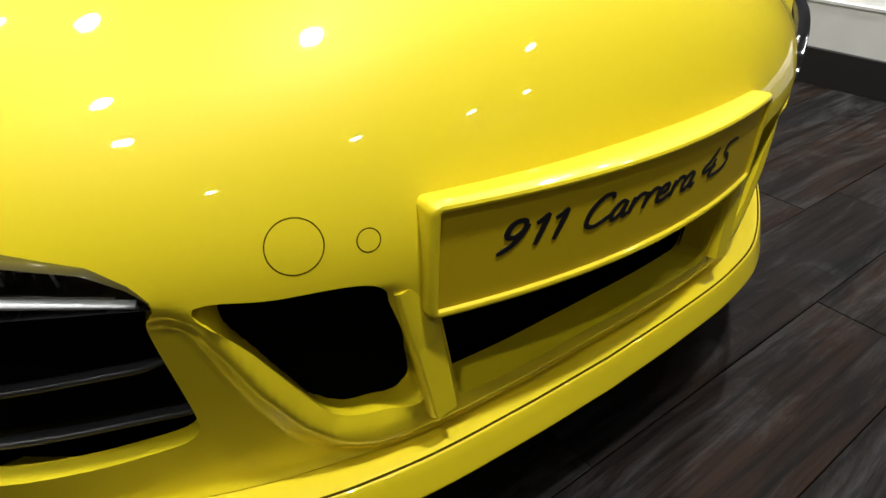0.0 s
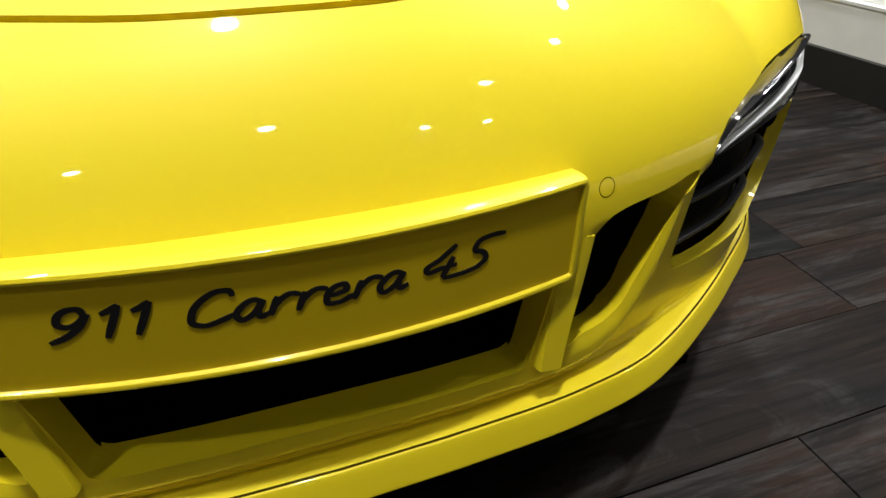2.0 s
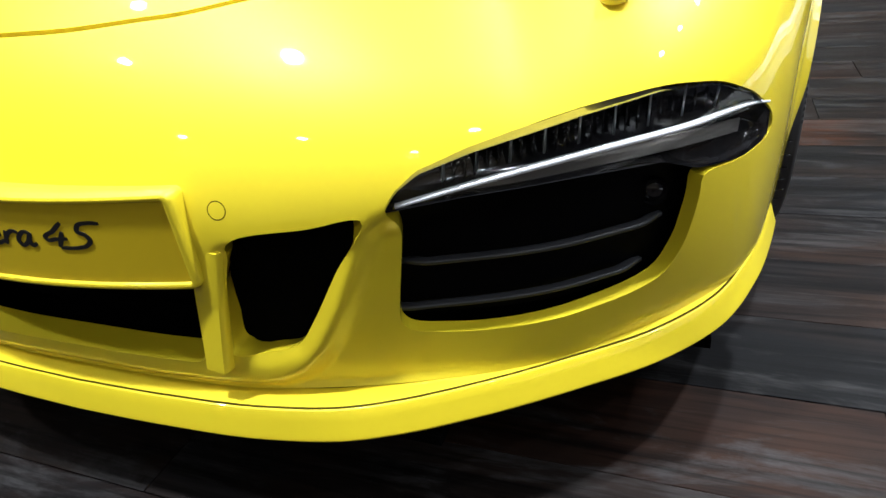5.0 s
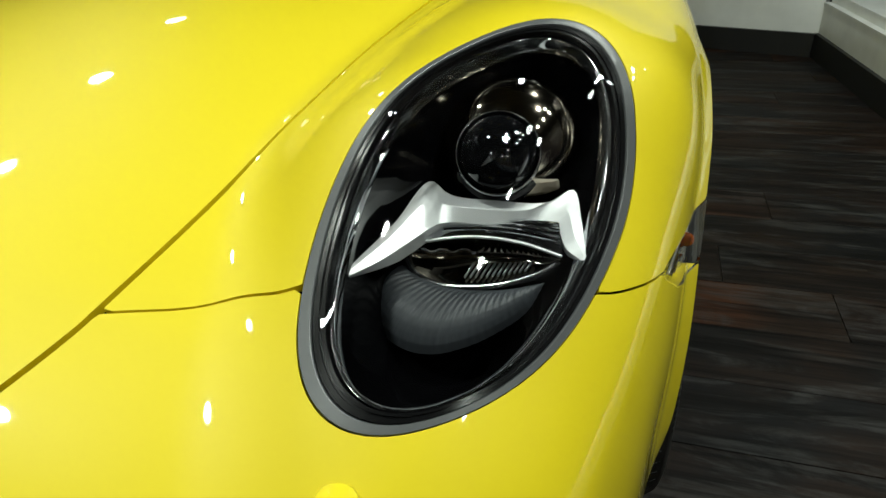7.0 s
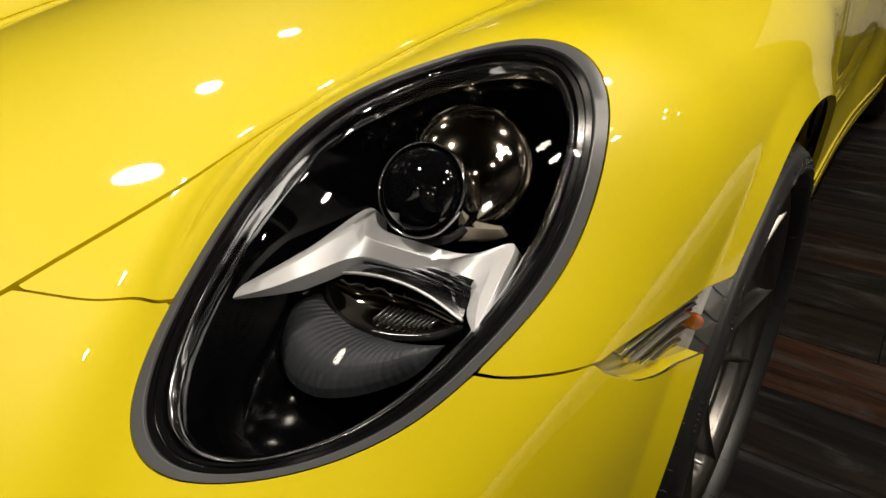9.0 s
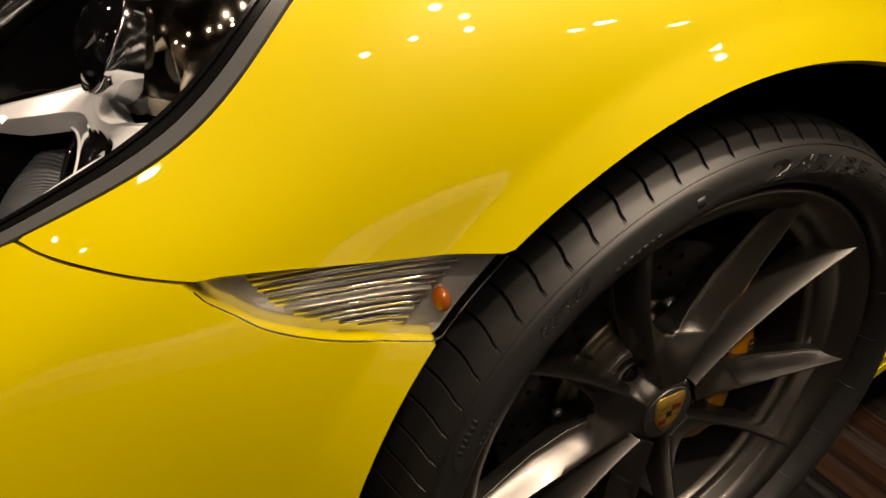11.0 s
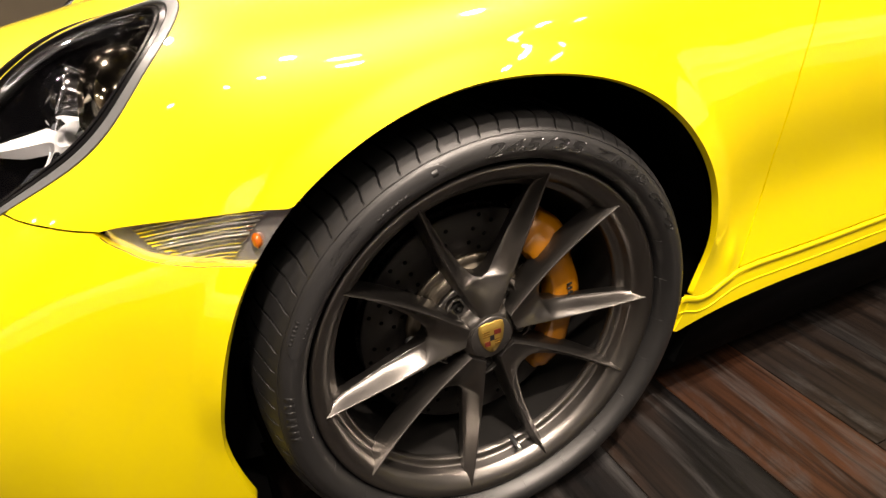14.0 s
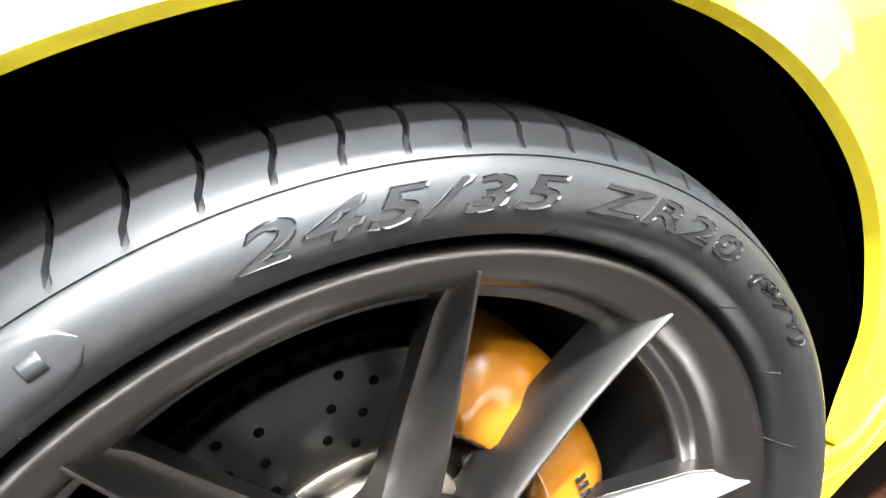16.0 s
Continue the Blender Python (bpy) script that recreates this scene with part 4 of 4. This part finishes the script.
LETTER = material("letter_rubber", (.006, .006, .0063), .36, 0, 0, .65)
DARK_RED = material("dark_red_enamel", (.10, .012, .008), .4)
DULL_GOLD = material("dull_gold", (.20, .105, .02), .4, .7)
PATCH = grain(material("smooth_rubber", (.014, .014, .0147), .55), 500, .08, .0003, rough=(.38, .5))


def wheel():
    ob = new("wheel")
    tyre = part("tyre", tyre_mesh(), RUBBER, ob, "black low-profile tyre with raised size lettering")
    tyre.data.set_sharp_from_angle(angle=radians(38))
    part("tyre_lettering", round_words("245/35 ZR20", 92.1, 40.8, .2980, .3128), LETTER, tyre, "raised tyre size lettering", False)
    part("tyre_lettering", round_words("(97Y)", 37.8, 22.3, .2965, .3085), LETTER, tyre, "raised tyre size lettering", False)
    # smooth matt sector of the sidewall, with round ends
    part("tyre_lettering", round_words("OUTSIDE", 134.5, 124.0, .3055, .3120, raise_by=.0008), LETTER, tyre, "raised sidewall lettering", False)
    rows = []
    for a in np.linspace(101.5, 158.5, 70):
        edge = 1 - max(0, 1 - min(a - 101.5, 158.5 - a) / 5.0) ** 2
        half = .0130 * max(edge, .02) ** .5
        rows.append([polar(sidewall(r) + h, r, a) for r, h in [(.3045 - half, -.0003)] + [(.3045 + half * q, .0003) for q in np.linspace(-.97, .97, 9)] + [(.3045 + half, -.0003)]])
    part("sidewall_patch", rows_mesh(rows, False), PATCH, tyre, "smooth grey sector of the sidewall")
    # writing too small or too blurred to read, as plain bars
    for a, r0, r1, w in [(169.5 + 2.0 * k, .3005, .3130, .0062) for k in range(7)] + [(149.5 + 1.1 * k, .3095, .3140, .0032) for k in range(6)] + [(148 + 1.2 * k, .2965, .3000, .0030) for k in range(5)] + [(112.5 + 1.3 * k, .2985, .3025, .0040) for k in range(7)] + [(104.5, .3025, .3095, .008)]:
        mid = (r0 + r1) / 2
        part("sidewall_mark", ribbon([polar(sidewall(q) + .0004, q, a) for q in (r0, mid, r1)], w, .0007, (0, -math.sin(radians(a)), math.cos(radians(a)))), RUBBER, tyre)
    for k in range(24):
        a = 15 * k + 4
        part("bead_tick", ribbon([polar(sidewall(q) + .0002, q, a) for q in (.2780, .2800, .2830, .2870)], .0010, .0010, (0, -math.sin(radians(a)), math.cos(radians(a)))), RUBBER, tyre)
    rim = part("rim", lathe([(.098, .2735), (.1065, .2760), (.1105, .2752), (.1120, .2725), (.1115, .2690), (.1090, .2620), (.1030, .2540), (.0940, .2475), (.0900, .2462), (.0780, .2450), (.0755, .2440), (.0735, .2405), (.0730, .2352), (.0710, .2335), (.062, .2325)], 160), RIM_METAL, ob, "dark satin grey alloy rim")
    rim.data.set_sharp_from_angle(angle=radians(50))
    part("rim_barrel", lathe([(.062, .2324), (.03, .2310), (-.06, .2260), (-.10, .2400), (-.11, .2655)], 120), SHADED_BARREL, rim, "inner barrel, its shade put into a darker metal")
    for k in range(5):
        fork = part("spoke", spoke(90.2 - 72 * k), RIM_METAL, rim, "forked satin grey spoke")
        fork.data.set_sharp_from_angle(angle=radians(58))
        bevelled(fork, .0012, 2, 58)
    part("hub", lathe([(.0825, .0005), (.0825, .034), (.0815, .0365), (.077, .041), (.068, .046), (.060, .050), (.056, .062), (.054, .084), (.050, .088), (.020, .090)], 60), RIM_METAL, rim)
    # centre cap with a plain shield
    cap = part("centre_cap", lathe([(.0850, .0005), (.0848, .0325), (.0838, .0340), (.080, .0340)], 48), material("cap_grey", (.10, .095, .09), .35, .8), ob, "centre cap with a gold shield")
    sh = [(y * .80, z * .80) for y, z in SHIELD]
    part("shield", rows_mesh([[(.0846 + h, -y * s, z * s) for y, z in sh] for s, h in ((1.02, 0), (1, .0016), (.5, .0018), (.01, .0019))]), GOLD, cap, "gold shield")
    for y0, y1, z0, z1, mat in ((.0035, .0150, .0045, .0125, DARK_RED), (-.0125, -.0035, -.0125, -.0045, DARK_RED), (-.0035, .0035, -.004, .005, INK)):
        part("shield_field", box(.0860, .0869, y0, y1, z0, z1), mat, cap, "", False)
    for y0, y1, z0, z1 in ((-.0150, -.0035, .0045, .0125), (.0035, .0125, -.0125, -.0045)):
        for z in np.linspace(z0, z1, 3):
            part("shield_stripe", box(.0860, .0867, y0, y1, z - .0008, z + .0008), DULL_GOLD, cap, "", False)
    for k in range(5):
        c = polar(.057, .0640, 90.2 + 36 - 72 * k)
        v, f = lathe([(-.004, .0190), (.004, .0186), (.006, .0172), (.004, .0160), (-.012, .0150), (-.012, .001)], 24)
        part("bolt_hole", ([Vector(q) + c for q in v], f), RIM_METAL, rim)
        v, f = lathe([(-.012, .010), (.003, .010), (.005, .0085), (.005, .006), (.0, .0055), (.0, .001)], 6)
        part("wheel_bolt", ([Vector(q) + c for q in v], f), material("bolt_black", (.02, .02, .02), .3, .6), rim)
    v, f = lathe([(0, .0042), (.020, .0042), (.022, .0036), (.030, .0036), (.031, .001)], 12)
    part("valve", ([Vector(q) * 1 + polar(.066, .2335, -83) for q in v], f), SATIN, rim, "silver tyre valve")
    # brake
    disc = part("brake_disc", lathe([(.026, .082), (.026, .181), (.0245, .183), (.016, .183), (.016, .176), (.004, .176), (.004, .183), (-.004, .183), (-.006, .181), (-.006, .082)], 120, loop=True), STEEL, ob, "drilled steel brake disc")
    holes = []
    for k in range(72):
        a = 5 * k
        part("vane", ribbon([polar(.003, .1795, a), polar(.017, .1795, a)], .006, .006, (0, math.cos(radians(a)), math.sin(radians(a)))), STEEL, disc)
    for k in range(14):
        for j in range(6):
            c = polar(.0262, .122 + .0103 * j, k * 360 / 14 + (j * 11.3 if j % 2 else j * 11.3 + 4))
            holes.append(rows_mesh([[c + Vector((h, .0033 * s * math.cos(t), .0033 * s * math.sin(t))) for t in np.linspace(0, 2 * math.pi, 10, endpoint=False)] for s, h in ((1, -.001), (1, .0002), (.01, .0002))]))
    tagged(part("drilling", joined(*holes), DARK, disc), kind="stuff")
    hat = part("disc_hat", lathe([(.026, .114), (.031, .1125), (.032, .103), (.035, .098), (.046, .092), (.049, .070), (.049, .001)], 90), material("hat_alloy", (.17, .15, .12), .3, 1), disc, "bright alloy disc hat")
    for k in range(10):
        c = polar(.031, .1075, 71 + 36 * k)
        v, f = lathe([(-.002, .009), (.004, .009), (.005, .0075), (.005, .005), (.009, .0045), (.009, .001)], 12)
        part("hat_bolt", ([Vector(q) + c for q in v], f), SATIN, hat)
    # caliper: a bridge with three swellings, chamfered along its outer edge
    rings = []
    for a in np.linspace(58, -54, 55):
        e = min(1, min(58 - a, a + 54) / 9 + .45)
        lump = .5 + .5 * math.cos(radians(a * 10))
        rin, rout = .156 - .030 * e - .004 * lump, .166 + .018 * e + .003 * lump + .014 * math.exp(-((a - 45) / 18) ** 2)
        x0, x1 = -.020, .036 + .018 * e + .005 * lump
        rings.append([polar(x, r, a) for x, r in ((x0, rin), (x1 - .012, rin), (x1 - .003, rin + .005), (x1, rin + .012), (x1 - .002 + .003 * lump, (rin + rout) / 2), (x1 - .006, rout - .018), (x1 - .018, rout - .004), (x1 - .026, rout), (x0, rout))])
    cal = bevelled(part("brake_caliper", rows_mesh(rings, True, True), CALIPER, ob, "yellow brake caliper"), .0015, 2, 30)
    for k in range(7):
        a = 10 - 3.0 * k
        part("caliper_mark", ribbon([polar(.0605, .150, a), polar(.0605, .159, a - .2)], .0045, .0012, (0, 1, 0)), INK, cal)
    return ob


front_left = wheel()
front_left.location = (.79, WHEEL_Y, WHEEL_Z)
front_left.parent = car
for sx, y in ((-1, WHEEL_Y), (1, 2.453), (-1, 2.453)):
    other = copy_thing(front_left, pose(sx * .79, y, WHEEL_Z, 0, 0, 0))
    other.scale = (sx, 1, 1)

# ---- cabin, to close the car ----
def cabin(k0, k1, grow):
    """Rings of the greenhouse between two heights."""
    rings = []
    for h in np.linspace(k0, k1, 7):
        y0, y1 = .36 + .92 * h ** .85, 3.0 - 1.15 * h ** 1.4
        w, z = .66 - .16 * h ** 1.3, .86 + .43 * math.sin(h * math.pi / 2)
        cy, ly = (y0 + y1) / 2, (y1 - y0) / 2
        rings.append([(w * grow * np.sign(math.cos(t)) * abs(math.cos(t)) ** .55, cy + ly * grow * np.sign(math.sin(t)) * abs(math.sin(t)) ** .75, z) for t in np.linspace(0, 2 * math.pi, 64, endpoint=False)])
    return rows_mesh(rings, True, True)


part("windows", cabin(0, .86, 1), GLOSS_BLACK, car, "dark tinted windows")
part("roof", cabin(.84, 1.0, 1.004), PAINT, car, "yellow roof")

# ---- the hall ----
def plank_wood(per_island=False):
    """Old, stained boards: long grain, grey worn streaks, brown and rust-red boards among nearly black ones."""
    m = bpy.data.materials.new("floor_wood")
    m.use_nodes = True
    n, l, b = nodes(m)
    co = n.new("ShaderNodeTexCoord")
    chance = n.new("ShaderNodeNewGeometry").outputs["Random Per Island"] if per_island else n.new("ShaderNodeObjectInfo").outputs["Random"]

    def mapped(scale, detail, stretch, twist=0.0, rough=.6):
        shift, add, mp, tx = n.new("ShaderNodeVectorMath"), n.new("ShaderNodeVectorMath"), n.new("ShaderNodeMapping"), n.new("ShaderNodeTexNoise")
        shift.operation = "MULTIPLY"
        shift.inputs[1].default_value = (37, 11, 5)
        l.new(chance, shift.inputs[0])
        l.new(co.outputs["Object"], add.inputs[0])
        l.new(shift.outputs[0], add.inputs[1])
        mp.inputs["Scale"].default_value = stretch
        l.new(add.outputs[0], mp.inputs[0])
        l.new(mp.outputs[0], tx.inputs["Vector"])
        tx.inputs["Scale"].default_value, tx.inputs["Detail"].default_value = scale, detail
        tx.inputs["Distortion"].default_value, tx.inputs["Roughness"].default_value = twist, rough
        return tx.outputs[0]

    def ramp(value, *stops):
        r = n.new("ShaderNodeValToRGB")
        cr = r.color_ramp
        for k, (at, c) in enumerate(stops):
            e = cr.elements[k] if k < 2 else cr.elements.new(at)
            e.position, e.color = at, (*c, 1)
        l.new(value, r.inputs[0])
        return r.outputs[0]

    def mix(kind, a, c, factor=1.0):
        k = n.new("ShaderNodeMix")
        k.data_type, k.blend_type = "RGBA", kind
        if isinstance(factor, float):
            k.inputs["Factor"].default_value = factor
        else:
            l.new(factor, k.inputs["Factor"])
        l.new(a, k.inputs["A"])
        l.new(c, k.inputs["B"])
        return k.outputs["Result"]
    lines = mapped(60, 6, (.035, 1, 1), .25, .65)
    bands = mapped(13, 4, (.06, 1, 1), .8)
    worn = mapped(7, 8, (.22, 1, 1), 1.6, .74)
    stain = mapped(2.6, 4, (.55, 1, 1), .6)
    board = ramp(chance, (0, (.0045, .0045, .0047)), (1, (.0120, .0096, .0084)), (.35, (.0072, .0070, .0074)), (.55, (.0140, .0082, .0054)), (.75, (.0058, .0057, .0061)))
    colour = mix("MULTIPLY", board, ramp(bands, (.32, (.40, .38, .37)), (.70, (1.7, 1.6, 1.5))))
    colour = mix("MULTIPLY", colour, ramp(stain, (.40, (.8, .85, .92)), (.66, (1.9, 1.22, .82))))
    grey = ramp(worn, (.50, (0, 0, 0)), (.66, (.8, .8, .8)))
    pale = n.new("ShaderNodeRGB")
    pale.outputs[0].default_value = (.036, .035, .0345, 1)
    colour = mix("MIX", colour, pale.outputs[0], grey)
    colour = mix("MULTIPLY", colour, ramp(lines, (.34, (.12, .11, .10)), (.54, (1.15, 1.15, 1.15))))
    l.new(colour, b.inputs["Base Color"])
    r2 = n.new("ShaderNodeMapRange")
    r2.inputs[3].default_value, r2.inputs[4].default_value = .45, .75
    l.new(bands, r2.inputs[0])
    l.new(r2.outputs[0], b.inputs["Roughness"])
    b1, b2 = n.new("ShaderNodeBump"), n.new("ShaderNodeBump")
    b1.inputs["Strength"].default_value, b1.inputs["Distance"].default_value = .5, .0015
    b2.inputs["Strength"].default_value, b2.inputs["Distance"].default_value = .35, .004
    l.new(lines, b1.inputs["Height"])
    l.new(worn, b2.inputs["Height"])
    l.new(b1.outputs[0], b2.inputs["Normal"])
    l.new(b2.outputs[0], b.inputs["Normal"])
    b.inputs["Specular IOR Level"].default_value = .10
    return m


WOOD = plank_wood()
floor = part("floor", box(-6, 4, -5, 6, -.08, -.012), BASE)
tagged(floor, "dark weathered wooden plank floor", "floor", kind="structure")
ceiling = part("ceiling", box(-6, 4, -5, 6, 5.0, 5.1), CEIL)
tagged(ceiling, "dark hall ceiling with spotlights", "ceiling", kind="structure")


def wall(name, a, b, height, thick, label, mat=WALL_PAINT, z0=.0):
    d = (Vector(b) - Vector(a)).normalized()
    o = Vector((d.y, -d.x)) * thick
    pts = [Vector(a), Vector(b), Vector(b) + o, Vector(a) + o]
    v = [(p.x, p.y, z) for z in (z0, height) for p in pts]
    f = [(3, 2, 1, 0), (4, 5, 6, 7), (0, 1, 5, 4), (1, 2, 6, 5), (2, 3, 7, 6), (3, 0, 4, 7)]
    return tagged(part(name, (v, f), mat, None, label, False), label, "wall", kind="structure")


CORNER = (1.76, 3.22)
SIDE_FAR = (2.33, -3.0)
FAR_WALL = grain(material("far_wall", (.16, .13, .09), .7), 3, .1, .01, tint=((.11, .09, .06), (.21, .17, .12)))
HALL_DARK = grain(material("dark_panel", (.012, .010, .016), .35), 20, .05, .002, rough=(.3, .5))
wall("wall_north", (-5.0, 5.6), CORNER, 1.9, -.15, "white partition wall behind the car")
wall("wall_west", (-5.0, -4.5), (-5.0, 5.6), 5.0, -.15, "dim brown far wall of the hall", FAR_WALL)
wall("wall_south", (3.9, -4.6), (-5.0, -4.6), 5.0, -.15, "dim brown far wall of the hall", FAR_WALL)
wall("wall_far_east", (3.9, 5.9), (3.9, -4.6), 5.0, -.15, "dark far wall of the hall", CEIL)
wall("baseboard_north", (-5.0, 5.57), (1.735, 3.19), .13, -.025, "black baseboard", BASE)


def along(x):
    """The long white plinth's line, moved x metres out of the room."""
    return (CORNER[0] + x, CORNER[1] + .1 * x), (SIDE_FAR[0] + x, SIDE_FAR[1] + .1 * x)


wall("baseboard_east", *along(-.02), .13, -.08, "black baseboard of the plinth", BASE)
wall("wall_east", *along(0), .285, -.5, "low white plinth beside the car", z0=.131)
wall("trim_ledge", *along(-.006), .297, -.5, "white ledge of the plinth", z0=.287)
wall("trim_top", *along(.03), .345, -.45, "white top of the plinth", z0=.298)
wall("wall_display", *along(.40), 1.6, -.1, "dark glossy display wall on the plinth", HALL_DARK, .346)

# spotlights on two rails beside the car, and a few in front
HOUSING = material("spot_housing", (.03, .03, .03), .5)
KEY, WEAK = glow("spot_glow", (1, .955, .88), 470), glow("dim_spot_glow", (1, .955, .88), 80)
RAIL = glow("rail_spot_glow", (1, .955, .88), 300)
LAMP_Z = 3.0


def spotlight(x, y, glowing, r, z=LAMP_Z):
    ob = new("ceiling_spotlight")
    tagged(ob, "black ceiling spotlight with a bright warm lens", "spotlight", "ceiling spotlights")
    part("housing", lathe([(.20, .02), (.20, r + .02), (0, r + .02), (0, r), (.03, r)], 24, "z"), HOUSING, ob)
    part("lens", lathe([(.012, .0005), (.012, r)], 24, "z"), glowing, ob, "glowing round lens")
    part("stem", lathe([(.20, .015), (5.0 - z, .015)], 8, "z"), HOUSING, ob)
    ob.location = (x, y, z)
    return ob


CENTRE = glow("centre_spot_glow", (1, .955, .88), 1700)
spotlight(-.06, -1.38, CENTRE, .075)
strong = spotlight(-1.65, -1.85, KEY, .075)
side = spotlight(2.8, -.6, RAIL, .075)
for x, y in ((2.75, -1.4), (2.88, .3), (3.1, 1.95)):
    copy_thing(side, pose(x, y, LAMP_Z))
for x, y in ((-1.43, -.95), (-1.17, -.1), (-1.6, .66), (-1.83, 1.5)):
    copy_thing(strong, pose(x, y, LAMP_Z))
BRIGHT, FRONT = glow("bright_spot_glow", (1, .955, .88), 1900), glow("front_spot_glow", (1, .955, .88), 150)
spotlight(2.05, -.10, BRIGHT, .075)
spotlight(1.50, .95, glow("side_spot_glow", (1, .955, .88), 1500), .075)
ahead = spotlight(.13, -3.85, FRONT, .074)
for x, y in ((-1.75, -4.2), (1.9, -4.4), (2.8, -4.3)):
    copy_thing(ahead, pose(x, y, LAMP_Z))
dim = spotlight(2.2, -2.8, WEAK, .085)
for x, y in ((-2.1, 2.6), (2.45, .26), (3.33, 1.77), (3.6, 2.7)):
    copy_thing(dim, pose(x, y, LAMP_Z))

# floor boards: those beside the car one by one, the rest as one sheet of boards
ROW, T = .205, .012
boards, k = {}, 0
rng = random.Random(7)
rest = []
for i in range(-22, 26):
    y0 = -.2 + ROW * i
    x = -6 + rng.uniform(0, 1.4)
    while x < 4:
        ln = rng.choice((1.2, 1.5, 1.8))
        x1 = min(x + ln, 4)
        near = x1 > .2 and x < 2.5 and -2.2 < y0 < 3.6
        key = (round(x1 - x, 3), near)
        g = .0007
        if near:
            if key not in boards:
                bv, bf = box(0, x1 - x - 2 * g, 0, ROW - 2 * g, -T, 0)
                e = .0009
                topv = [(e, e, 0), (x1 - x - 2 * g - e, e, 0), (x1 - x - 2 * g - e, ROW - 2 * g - e, 0), (e, ROW - 2 * g - e, 0)]
                low = [(0, 0, -e), (x1 - x - 2 * g, 0, -e), (x1 - x - 2 * g, ROW - 2 * g, -e), (0, ROW - 2 * g, -e)]
                bot = [(q[0], q[1], -T) for q in low]
                me = bpy.data.meshes.new("board")
                me.from_pydata(topv + low + bot, [], [(0, 1, 2, 3)] + [(4 + j, 4 + (j + 1) % 4, (j + 1) % 4, j) for j in range(4)] + [(8 + j, 8 + (j + 1) % 4, 4 + (j + 1) % 4, 4 + j) for j in range(4)])
                me.materials.append(WOOD)
                boards[key] = me
            ob = new("board", boards[key])
            ob.location = (x + g, y0 + g, -rng.uniform(0, .0012))
            ob.parent = floor
        else:
            rest.append(box(x + g, x1 - g, y0 + g, y0 + ROW - g, -T, -.0006))
        x = x1
tagged(part("boards", joined(*rest), plank_wood(True), floor, "", False), kind="stuff")
